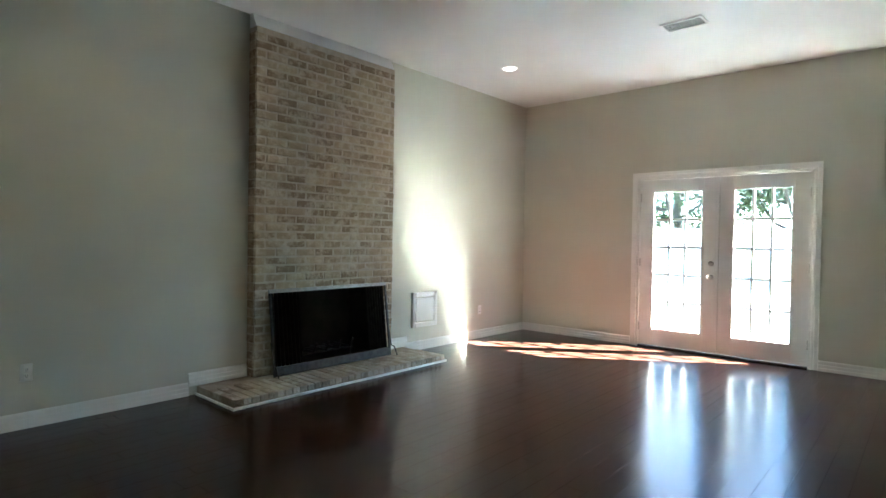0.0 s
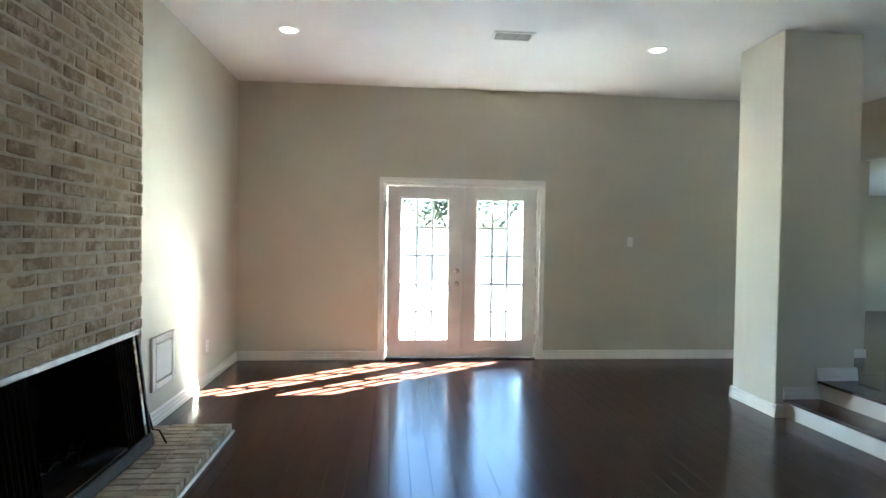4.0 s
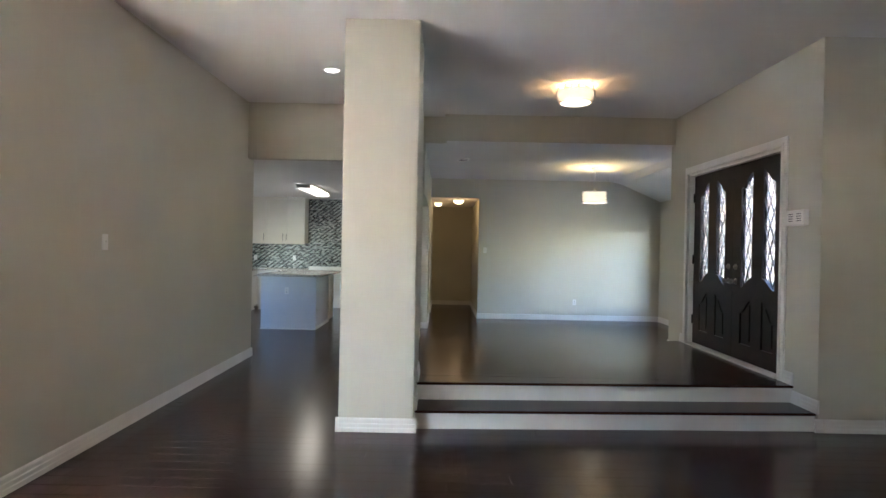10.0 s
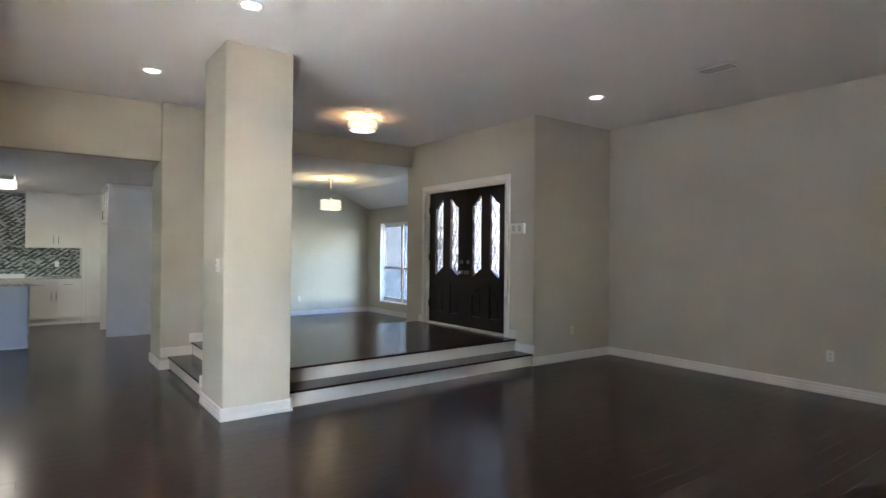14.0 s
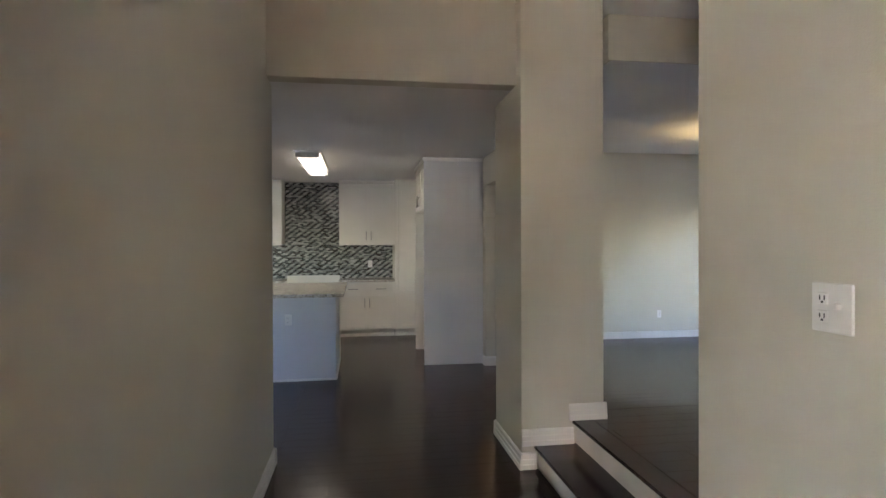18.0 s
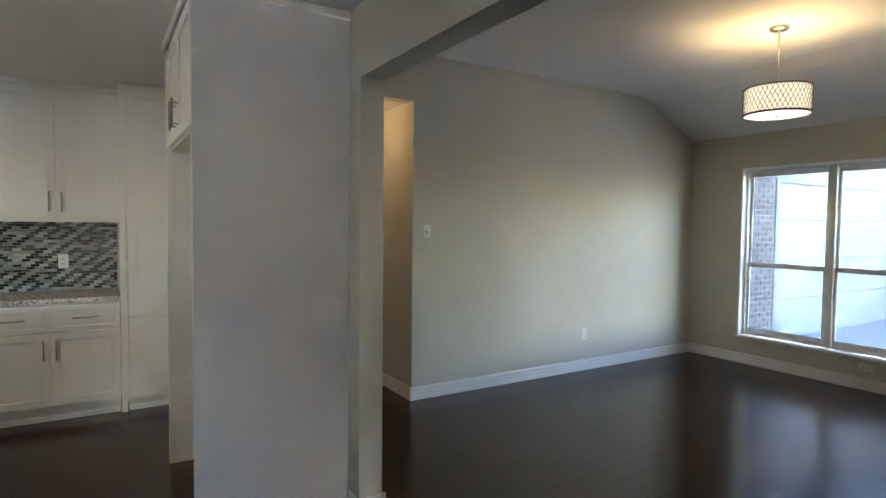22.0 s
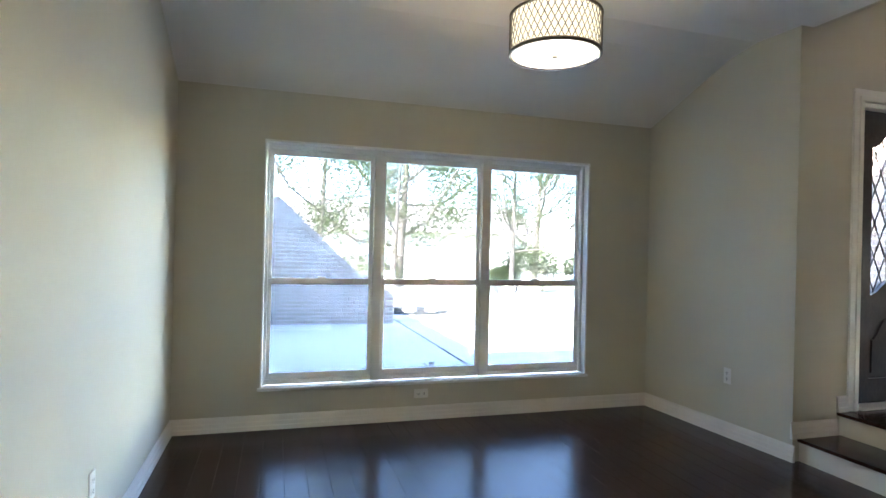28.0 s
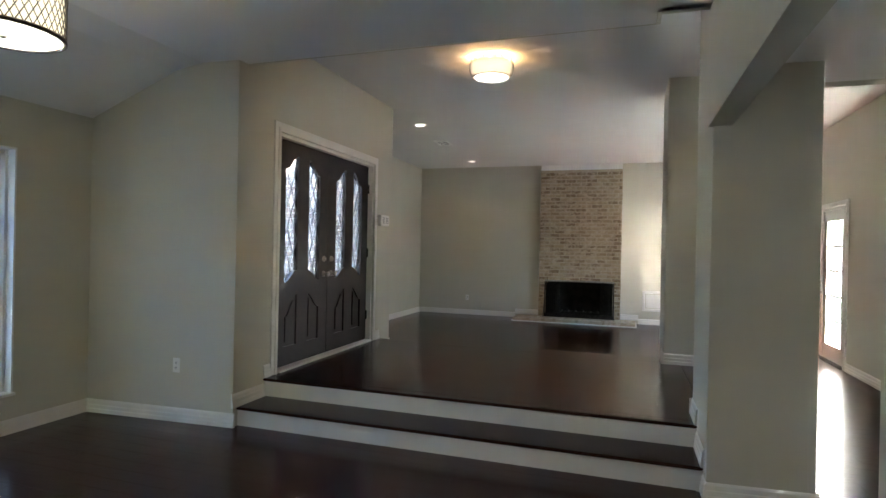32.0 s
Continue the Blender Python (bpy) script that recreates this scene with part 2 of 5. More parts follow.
STEEL = material("stainless_steel", (0.55, 0.55, 0.54), rough=0.25, metal=1.0, second=(0.47, 0.47, 0.46), scale=18)
PLASTIC = material("white_plastic", (0.80, 0.79, 0.75), rough=0.35, second=(0.77, 0.76, 0.72), scale=20)
DARKHOLE = material("dark_slot", (0.02, 0.02, 0.02), rough=0.7, second=(0.03, 0.03, 0.03), scale=20)
VENTGREY = material("vent_shadow", (0.06, 0.06, 0.06), rough=0.8, second=(0.05, 0.05, 0.05), scale=20)
GRANITE = granite_material()
MOSAIC = per_piece("pale_glass_tile", [(0.36, 0.375, 0.335), (0.22, 0.235, 0.22), (0.46, 0.465, 0.42), (0.28, 0.294, 0.268)], 0.18, spec=0.4)
MOSAIC_DARK = per_piece("dark_glass_tile", [(0.018, 0.019, 0.018), (0.05, 0.068, 0.064), (0.030, 0.025, 0.019), (0.085, 0.098, 0.092)], 0.20, spec=0.4)
GROUT = material("grout", (0.36, 0.355, 0.325), rough=0.9, second=(0.31, 0.305, 0.28), scale=30)
# Pane tints dim the bright outdoors; the blue cast colours fill and floor reflections.
GLASS = glass_material()
GLASS_FRONT = glass_material("front_window_glass", 0.0, (0.31, 0.34, 0.373))
LEADED = glass_material("leaded_glass", 0.02, (0.50, 0.495, 0.49))
LEAD = material("lead_came", (0.035, 0.035, 0.038), rough=0.45, metal=0.7, second=(0.06, 0.06, 0.06), scale=30)
VINYL = material("window_vinyl", (0.84, 0.85, 0.84), rough=0.55, spec=0.3, second=(0.80, 0.81, 0.80), scale=6)
CAN_GLOW = glowing("lamp_lens", (1.0, 0.93, 0.80), 0.06)
DARKNICKEL = material("antique_nickel", (0.20, 0.19, 0.17), rough=0.35, metal=1.0, second=(0.15, 0.14, 0.125), scale=30)
SHADE = glowing("shade_fabric", (1.0, 0.90, 0.66), 0.0125)
LINER = glowing("crystal_glow", (1.0, 0.86, 0.62), 0.017)
DIFFUSER = glowing("frosted_diffuser", (1.0, 0.91, 0.74), 0.026)
TROFFER = glowing("troffer_lens", (1.0, 0.98, 0.90), 0.022)
DOME = glowing("dome_glass", (1.0, 0.78, 0.45), 0.045)
CONCRETE = material("driveway_concrete", (0.64, 0.62, 0.58), rough=0.9, second=(0.56, 0.54, 0.505), scale=1.1, bump=0.3, bump_scale=60)
GRASS = material("lawn", (0.17, 0.17, 0.085), rough=0.95, second=(0.27, 0.25, 0.15), scale=4, bump=0.6, bump_scale=50)
OUTBRICK = per_piece("house_brick", [(0.37, 0.31, 0.27), (0.45, 0.385, 0.34), (0.28, 0.23, 0.20)], 0.9, bump=0.4)
OUTMORTAR = material("house_mortar", (0.80, 0.78, 0.74), rough=0.95, second=(0.74, 0.71, 0.67), scale=9, bump=0.3)
BARK = material("bark", (0.10, 0.078, 0.06), rough=0.95, second=(0.06, 0.047, 0.036), scale=12, bump=0.8, bump_scale=30)
LEAF = per_piece("leaves", [(0.058, 0.074, 0.026), (0.080, 0.096, 0.038), (0.046, 0.060, 0.024)], 0.6, spec=0.25)


def let_light_through(mat, share=0.3):
    """Thin leaves: part of the light passes through them."""
    n, l = mat.node_tree.nodes, mat.node_tree.links
    p = n["Principled BSDF"]
    thin, mixs = n.new("ShaderNodeBsdfTranslucent"), n.new("ShaderNodeMixShader")
    mixs.inputs[0].default_value = share
    l.new(p.inputs["Base Color"].links[0].from_socket, thin.inputs["Color"])
    l.new(p.outputs[0], mixs.inputs[1])
    l.new(thin.outputs[0], mixs.inputs[2])
    l.new(mixs.outputs[0], n["Material Output"].inputs["Surface"])


let_light_through(LEAF)
SHINGLE = material("roof_shingle", (0.16, 0.13, 0.11), rough=0.95, second=(0.10, 0.085, 0.075), scale=7, bump=0.5, bump_scale=30)
EAVE = material("eave_paint", (0.62, 0.59, 0.53), rough=0.7, second=(0.56, 0.53, 0.48), scale=3)


# ---- small building helpers ----
def part(name, bm, material, parent=None, label=""):
    """Links a bmesh as one mesh object under a thing or part."""
    me = bpy.data.meshes.new(name)
    bm.to_mesh(me)
    bm.free()
    me.materials.append(material)
    ob = new(name, me)
    if parent is not None:
        ob.parent = parent
    if label:
        tagged(ob, label)
    return ob


def thing(name, label, category, at=(0, 0, 0), rz=0, group="", kind=""):
    ob = new(name)
    ob.matrix_basis = pose(at[0], at[1], at[2], 0, 0, rz)
    return tagged(ob, label, category, group, kind)


def boxes(*spans, bevel=0.0, segs=1):
    """One bmesh of boxes, each given as (x0, x1, y0, y1, z0, z1)."""
    bm = bmesh.new()
    for x0, x1, y0, y1, z0, z1 in spans:
        m = Matrix.Translation(((x0 + x1) / 2, (y0 + y1) / 2, (z0 + z1) / 2)) @ Matrix.Diagonal((abs(x1 - x0), abs(y1 - y0), abs(z1 - z0), 1))
        bmesh.ops.create_cube(bm, size=1, matrix=m)
    if bevel:
        bmesh.ops.bevel(bm, geom=bm.edges[:], offset=bevel, segments=segs, affect="EDGES", clamp_overlap=True)
    return bm


def prism(outline, axis, a, b):
    """A closed outline of 2D points pushed from a to b along an axis ('x': points are y,z; 'y': x,z; 'z': x,y)."""
    bm = bmesh.new()
    put = {"x": lambda u, v, w: (w, u, v), "y": lambda u, v, w: (u, w, v), "z": lambda u, v, w: (u, v, w)}[axis]
    lo = [bm.verts.new(put(u, v, a)) for u, v in outline]
    hi = [bm.verts.new(put(u, v, b)) for u, v in outline]
    n = len(outline)
    bm.faces.new(lo)
    bm.faces.new(hi)
    for i in range(n):
        bm.faces.new((lo[i], lo[(i + 1) % n], hi[(i + 1) % n], hi[i]))
    bmesh.ops.recalc_face_normals(bm, faces=bm.faces[:])
    return bm


def lathe(profile, steps=40, cap=False):
    """A surface of revolution about z, from (radius, height) points."""
    bm = bmesh.new()
    rings = []
    for r, z in profile:
        rings.append([bm.verts.new((r * math.cos(2 * math.pi * i / steps), r * math.sin(2 * math.pi * i / steps), z)) for i in range(steps)])
    for a, b in zip(rings, rings[1:]):
        for i in range(steps):
            bm.faces.new((a[i], a[(i + 1) % steps], b[(i + 1) % steps], b[i]))
    if cap:
        for ring in (rings[0], rings[-1]):
            bm.faces.new(ring)
    bmesh.ops.remove_doubles(bm, verts=bm.verts[:], dist=1e-5)
    bmesh.ops.recalc_face_normals(bm, faces=bm.faces[:])
    for f in bm.faces:
        f.smooth = len(f.verts) < 5
    return bm


def tube(points, radius, steps=8):
    """A round bar along a line of points."""
    bm = bmesh.new()
    pts = [Vector(p) for p in points]
    rings = []
    for i, p in enumerate(pts):
        d = (pts[min(i + 1, len(pts) - 1)] - pts[max(i - 1, 0)]).normalized()
        u = d.orthogonal().normalized() if abs(d.z) > 0.99 else d.cross(Vector((0, 0, 1))).normalized()
        v = d.cross(u)
        rings.append([bm.verts.new(p + radius * (math.cos(a) * u + math.sin(a) * v)) for a in (2 * math.pi * k / steps for k in range(steps))])
    for a, b in zip(rings, rings[1:]):
        for k in range(steps):
            bm.faces.new((a[k], a[(k + 1) % steps], b[(k + 1) % steps], b[k])).smooth = True
    bm.faces.new(rings[0])
    bm.faces.new(rings[-1])
    bmesh.ops.recalc_face_normals(bm, faces=bm.faces[:])
    return bm


def merge(*meshes):
    bm = bmesh.new()
    for other in meshes:
        me = bpy.data.meshes.new("tmp")
        other.to_mesh(me)
        other.free()
        bm.from_mesh(me)
        bpy.data.meshes.remove(me)
    return bm


def wall_with_holes(axis, at0, at1, a0, a1, z0, z1, holes=()):
    """A wall slab across 'x' (from x=at0 to at1, running along y from a0 to a1) or 'y', with openings (a, b, low, high)."""
    cuts = sorted({a0, a1, *[h[0] for h in holes], *[h[1] for h in holes]})
    levels = sorted({z0, z1, *[h[2] for h in holes], *[h[3] for h in holes]})
    solid = {(i, k) for i in range(len(cuts) - 1) for k in range(len(levels) - 1)
             if not any(h[0] <= cuts[i] and cuts[i + 1] <= h[1] and h[2] <= levels[k] and levels[k + 1] <= h[3] for h in holes)}
    bm, corners = bmesh.new(), {}

    def corner(i, k, side):
        if (i, k, side) not in corners:
            d = at1 if side else at0
            corners[i, k, side] = bm.verts.new((d, cuts[i], levels[k]) if axis == "x" else (cuts[i], d, levels[k]))
        return corners[i, k, side]
    for i, k in sorted(solid):
        for side in (0, 1):
            bm.faces.new([corner(a, b, side) for a, b in ((i, k), (i + 1, k), (i + 1, k + 1), (i, k + 1))])
        for di, dk, (a, b), (c, d) in ((-1, 0, (i, k), (i, k + 1)), (1, 0, (i + 1, k), (i + 1, k + 1)), (0, -1, (i, k), (i + 1, k)), (0, 1, (i, k + 1), (i + 1, k + 1))):
            if (i + di, k + dk) not in solid:
                bm.faces.new((corner(a, b, 0), corner(c, d, 0), corner(c, d, 1), corner(a, b, 1)))
    bmesh.ops.recalc_face_normals(bm, faces=bm.faces[:])
    return bm


def structure(name, bm, material, label="", category=""):
    return tagged(part(name, bm, material), label, category, kind="structure")


# ---- the house: floors, walls, ceilings ----
LC, DC, KC, HC, RISE = 3.22, 2.87, 2.52, 2.48, 0.152
UP = 2 * RISE
structure("wall_west", wall_with_holes("x", -5.04, -4.90, -2.83, 4.50, -0.1, 3.36, [(0.10, 1.58, 0.05, 0.88)]), WALL, "greige painted wall behind the brick fireplace", "wall")
structure("wall_north", wall_with_holes("y", 4.36, 4.50, -4.90, 2.94, -0.1, 3.36, [(-3.21, -1.35, -0.1, 2.09)]), WALL, "greige painted wall round the white french doors", "wall")
structure("wall_south", wall_with_holes("y", -2.83, -2.69, -4.90, 0.41, -0.1, 3.36), WALL, "plain greige painted living room wall", "wall")
structure("wall_jog", wall_with_holes("x", 0.27, 0.41, -2.69, -1.31, -0.1, 3.36), WALL, "short greige painted return wall beside the steps", "wall")
structure("wall_front", wall_with_holes("y", -1.31, -1.17, 0.27, 3.21, -0.1, 3.36, [(0.80, 2.72, UP, 2.42)]), WALL, "greige painted entry wall round the dark double door", "wall")
structure("wall_dining_west", prism([(3.21, -2.71), (3.372, -2.71), (3.27, -1.17), (3.21, -1.17)], "z", -0.1, 3.36), WALL, "greige painted dining room side wall", "wall")
structure("wall_dining_south", wall_with_holes("y", -2.71, -2.57, 3.35, 7.35, -0.1, 2.97, [(3.97, 6.64, 0.285, 2.11)]), WALL, "greige painted wall round the wide window", "wall")
structure("wall_dining_east", wall_with_holes("x", 7.225, 7.35, -2.57, 2.15, -0.1, 2.97, [(1.165, 2.15, -0.1, HC)]), WALL, "greige painted dining wall with the hall opening", "wall")
structure("wall_kitchen", wall_with_holes("y", 2.165, 2.29, 3.312, 10.04, -0.1, 2.97, [(3.312, 5.69, -0.1, 2.175), (7.17, 8.07, -0.1, 2.13)]), WALL, "greige wall with a wide opening between kitchen and dining room", "wall")
structure("wall_hall_south", wall_with_holes("y", 1.025, 1.165, 7.35, 10.04, -0.1, 2.6), WALL, "greige painted hall wall", "wall")
structure("wall_hall_end", wall_with_holes("x", 9.90, 10.04, 1.165, 2.29, -0.1, 2.6), WALL, "greige painted wall at the hall's end", "wall")
structure("wall_kitchen_east", wall_with_holes("x", 8.69, 8.83, 2.29, 9.14, -0.1, 2.66), WALL, "kitchen wall behind the white cabinets", "wall")
structure("wall_nook_west", wall_with_holes("x", 2.80, 2.94, 4.50, 9.14, -0.1, 2.66, [(6.0, 8.0, 0.75, 2.10)]), WALL, "greige painted breakfast nook wall", "wall")
structure("wall_nook_north", wall_with_holes("y", 9.00, 9.14, 2.85, 8.69, -0.1, 2.66), WALL, "greige painted wall beyond the kitchen bar", "wall")
structure("column_1", boxes((0.085, 0.79, 2.105, 2.695, -0.1, LC), bevel=0.008), WALL, "square greige painted column beside the entry steps", "column")
structure("column_2", prism([(2.61, 2.19), (3.34, 2.19), (3.295, 2.752), (2.61, 2.752)], "z", -0.1, 3.36), WALL, "wide greige painted pier between entry and kitchen", "column")
structure("header_kitchen", boxes((2.72, 2.85, 2.68, 4.36, KC, 3.36)), WALL, "greige painted header above the kitchen passage", "wall")
structure("header_foyer", boxes((3.15, 3.166, -1.17, 1.90, DC, 3.36), (3.166, 3.338, 1.875, 1.90, DC, 3.36), (3.30, 3.40, 1.90, 2.19, DC, 3.36)), WALL, "greige painted step in the ceiling above the entry", "wall")
structure("ceiling_living", boxes((-5.04, 0.30, -2.83, 4.50, LC, 3.40), (0.30, 3.40, -1.31, 2.68, LC, 3.40), (0.30, 2.72, 2.68, 4.50, LC, 3.40)), CEIL, "flat off-white painted living room ceiling", "ceiling")
structure("ceiling_dining", merge(prism([(2.25, DC), (-1.50, DC), (-1.75, DC - 0.05), (-2.60, 2.455), (-2.71, 2.47), (-2.71, 2.97), (2.25, 2.97)], "x", 3.34, 7.30), boxes((3.168, 3.34, -1.168, 1.873, DC, 2.97)), prism([(-1.172, DC), (-1.50, DC), (-1.75, DC - 0.05), (-2.60, 2.455), (-2.71, 2.47), (-2.71, 2.97), (-1.172, 2.97)], "x", 3.22, 3.34)), CEIL, "off-white ceiling sloping down to the window wall", "ceiling")
structure("ceiling_kitchen", boxes((2.85, 8.83, 2.29, 9.14, KC, 2.70)), CEIL, "low off-white painted kitchen ceiling", "ceiling")
structure("ceiling_hall", boxes((7.35, 10.04, 1.05, 2.29, HC, 2.70)), CEIL, "low off-white hall ceiling", "ceiling")
structure("roof", boxes((-5.5, 0.6, -3.3, 5.0, 3.42, 3.55), (0.6, 3.7, -1.7, 5.0, 3.42, 3.55), (3.7, 10.4, -3.2, 9.5, 3.0, 3.12), (2.6, 3.7, 5.0, 9.5, 3.0, 3.12)), SHINGLE, "brown shingle roof above the house", "roof")
floor = structure("floor", boxes((-4.898, 0.41, -2.69, 4.36, -0.1, -0.004), (0.41, 3.35, -1.17, 4.36, -0.1, -0.004), (3.35, 10.0, -2.57, 9.0, -0.1, -0.004)), GROOVE, "dark brown hand-scraped wooden plank floor", "floor")

# entry platform with two steps down to three sides
EDGE = 0.0385                                    # the west steps run slightly askew: x grows by this per metre southwards


def west(x, y):
    """x of a step line that starts at x beside the column."""
    return x + EDGE * (2.10 - y)


def askew(x0, x1, y0, y1, z0, z1):
    """A slab whose west side follows the steps' askew line."""
    return prism([(west(x0, y0), y0), (x1, y0), (x1, y1), (west(x0, y1), y1)], "z", z0, z1)


structure("platform", askew(0.475, 2.872, -1.17, 2.38, -0.003, UP - 0.022), RISER, "white painted risers of the raised entry platform", "platform")
structure("step", askew(0.175, 3.212, -1.17, 2.64, -0.003, RISE - 0.022), RISER, "white painted risers of the lower entry step", "step")


def tread(x0, x1, y0, y1, top, slant=False):
    if not slant:
        return boxes((x0, x1, y0, y1, top - 0.022, top), bevel=0.006, segs=2)
    bm = askew(x0, x1, y0, y1, top - 0.022, top)
    bmesh.ops.bevel(bm, geom=bm.edges[:], offset=0.006, segments=2, affect="EDGES", clamp_overlap=True)
    return bm


stairs = [("tread_west", (0.148, 0.64, -1.168, 2.103, RISE, True)), ("tread_east", (2.870, 3.238, -1.168, 2.188, RISE)), ("tread_north", (0.792, 2.608, 2.378, 2.67, RISE)),
          ("nosing_west", (0.448, 0.72, -1.168, 2.103, UP, True)), ("nosing_east", (2.790, 2.898, -1.168, 2.188, UP)), ("nosing_north", (0.792, 2.608, 2.27, 2.41, UP))]
for label, span in stairs:
    structure(label, tread(*span), WOOD, "dark brown wooden stair tread with rounded nosing", "stair tread")

# baseboards with a stepped profile
PROFILE = [(0, 0), (0.020, 0), (0.020, 0.030), (0.016, 0.036), (0.016, 0.062), (0.012, 0.068), (0.012, 0.094), (0.007, 0.104), (0, 0.110)]


def skirting(x0, y0, x1, y1, nx, ny, z=0.0, name="baseboard"):
    """A length of baseboard on the wall line from (x0, y0) to (x1, y1), standing out towards (nx, ny)."""
    bm = bmesh.new()
    ends = []
    for x, y in ((x0, y0), (x1, y1)):
        ends.append([bm.verts.new((x + nx * (d - 0.002), y + ny * (d - 0.002), z + h)) for d, h in PROFILE])
    k = len(PROFILE)
    for i in range(k):
        bm.faces.new((ends[0][i], ends[0][(i + 1) % k], ends[1][(i + 1) % k], ends[1][i]))
    for e in ends:
        bm.faces.new(e)
    bmesh.ops.recalc_face_normals(bm, faces=bm.faces[:])
    return structure(name, bm, TRIM, "white painted stepped baseboard", "baseboard")


for x0, y0, x1, y1, nx, ny, z in [
        (-4.90, -2.69, -4.90, -0.50, 1, 0, 0), (-4.90, -0.50, -4.90, 0.01, 1, 0, 0.075), (-4.90, 1.632, -4.90, 1.98, 1, 0, 0.075), (-4.90, 1.98, -4.90, 4.36, 1, 0, 0),
        (-4.90, 4.36, -3.28, 4.36, 0, -1, 0), (-1.28, 4.36, 2.96, 4.36, 0, -1, 0), (2.94, 4.34, 2.94, 9.0, 1, 0, 0),
        (-4.90, -2.69, 0.27, -2.69, 0, 1, 0), (0.27, -2.69, 0.27, -1.15, -1, 0, 0),
        (0.25, -1.17, 0.60, -1.17, 0, 1, RISE), (0.585, -1.17, 0.715, -1.17, 0, 1, UP), (2.805, -1.17, 2.895, -1.17, 0, 1, UP), (2.885, -1.17, 3.29, -1.17, 0, 1, RISE),
        (3.27, -1.15, 3.365, -2.57, 1, 0, 0), (3.35, -2.57, 7.225, -2.57, 0, 1, 0), (7.225, -2.57, 7.225, 1.185, -1, 0, 0),
        (7.205, 1.165, 9.90, 1.165, 0, 1, 0), (9.90, 1.165, 9.90, 2.165, -1, 0, 0), (5.67, 2.165, 7.17, 2.165, 0, -1, 0), (8.07, 2.165, 9.90, 2.165, 0, -1, 0), (5.69, 2.145, 5.69, 2.31, -1, 0, 0), (5.67, 2.29, 5.82, 2.29, 0, 1, 0),
        (0.065, 2.105, 0.18, 2.105, 0, -1, 0), (0.15, 2.105, 0.48, 2.105, 0, -1, RISE), (0.445, 2.105, 0.81, 2.105, 0, -1, UP), (0.085, 2.085, 0.085, 2.715, -1, 0, 0), (0.065, 2.695, 0.81, 2.695, 0, 1, 0), (0.79, 2.105, 0.79, 2.42, 1, 0, UP), (0.79, 2.38, 0.79, 2.715, 1, 0, RISE),
        (2.61, 2.40, 2.61, 2.752, -1, 0, RISE), (2.61, 2.17, 2.61, 2.43, -1, 0, UP), (2.61, 2.655, 2.61, 2.752, -1, 0, 0), (2.59, 2.752, 3.312, 2.752, 0, 1, 0), (3.342, 2.17, 3.293, 2.77, 1, 0, 0), (2.59, 2.19, 2.898, 2.19, 0, -1, UP), (2.875, 2.19, 3.238, 2.19, 0, -1, RISE), (3.212, 2.19, 3.36, 2.19, 0, -1, 0)]:
    skirting(x0, y0, x1, y1, nx, ny, z)


# ---- doors and windows ----
def casing(name, x0, x1, z0, z1, y, side, width=0.068, material_=TRIM):
    """A three-sided moulded casing round an opening in a wall across y; side: +1 or -1, the way it stands out."""
    spans = []
    for w, d in ((width, 0.014), (width * 0.45, 0.022)):
        a, b = sorted((y - side * 0.002, y + side * d))
        spans += [(x0 - w, x0, a, b, z0, z1), (x1, x1 + w, a, b, z0, z1), (x0 - w, x1 + w, a, b, z1, z1 + w)]
    return structure(name, boxes(*spans, bevel=0.003), material_, "white painted moulded door casing", "trim")


casing("trim_french_doors", -3.21, -1.35, 0.0, 2.09, 4.36, -1)
structure("jamb_french_doors", boxes((-3.21, -3.185, 4.362, 4.498, 0.0, 2.09), (-1.375, -1.35, 4.362, 4.498, 0.0, 2.09), (-3.185, -1.375, 4.362, 4.498, 2.065, 2.09)), TRIM, "white painted door jamb", "trim")
structure("threshold_french_doors", boxes((-3.185, -1.375, 4.35, 4.52, -0.01, 0.018), bevel=0.004), IRON, "dark metal door threshold", "threshold")


def knob(parent, x, y, z, side, deadbolt=False, metal=NICKEL):
    m = Matrix.Translation((x, y, z)) @ Matrix.Rotation(radians(90 * side), 4, "X")
    if deadbolt:
        bm = lathe([(0.0, 0.0), (0.030, 0.0), (0.030, 0.008), (0.018, 0.014), (0.016, 0.024), (0.0, 0.025)], 24)
    else:
        bm = lathe([(0.0, 0.0), (0.031, 0.0), (0.031, 0.006), (0.014, 0.012), (0.012, 0.030), (0.024, 0.040), (0.028, 0.052), (0.024, 0.064), (0.010, 0.069), (0.0, 0.069)], 24)
    bm.transform(m)
    return part("deadbolt" if deadbolt else "knob", bm, metal, parent, "brushed nickel deadbolt" if deadbolt else "brushed nickel door knob")


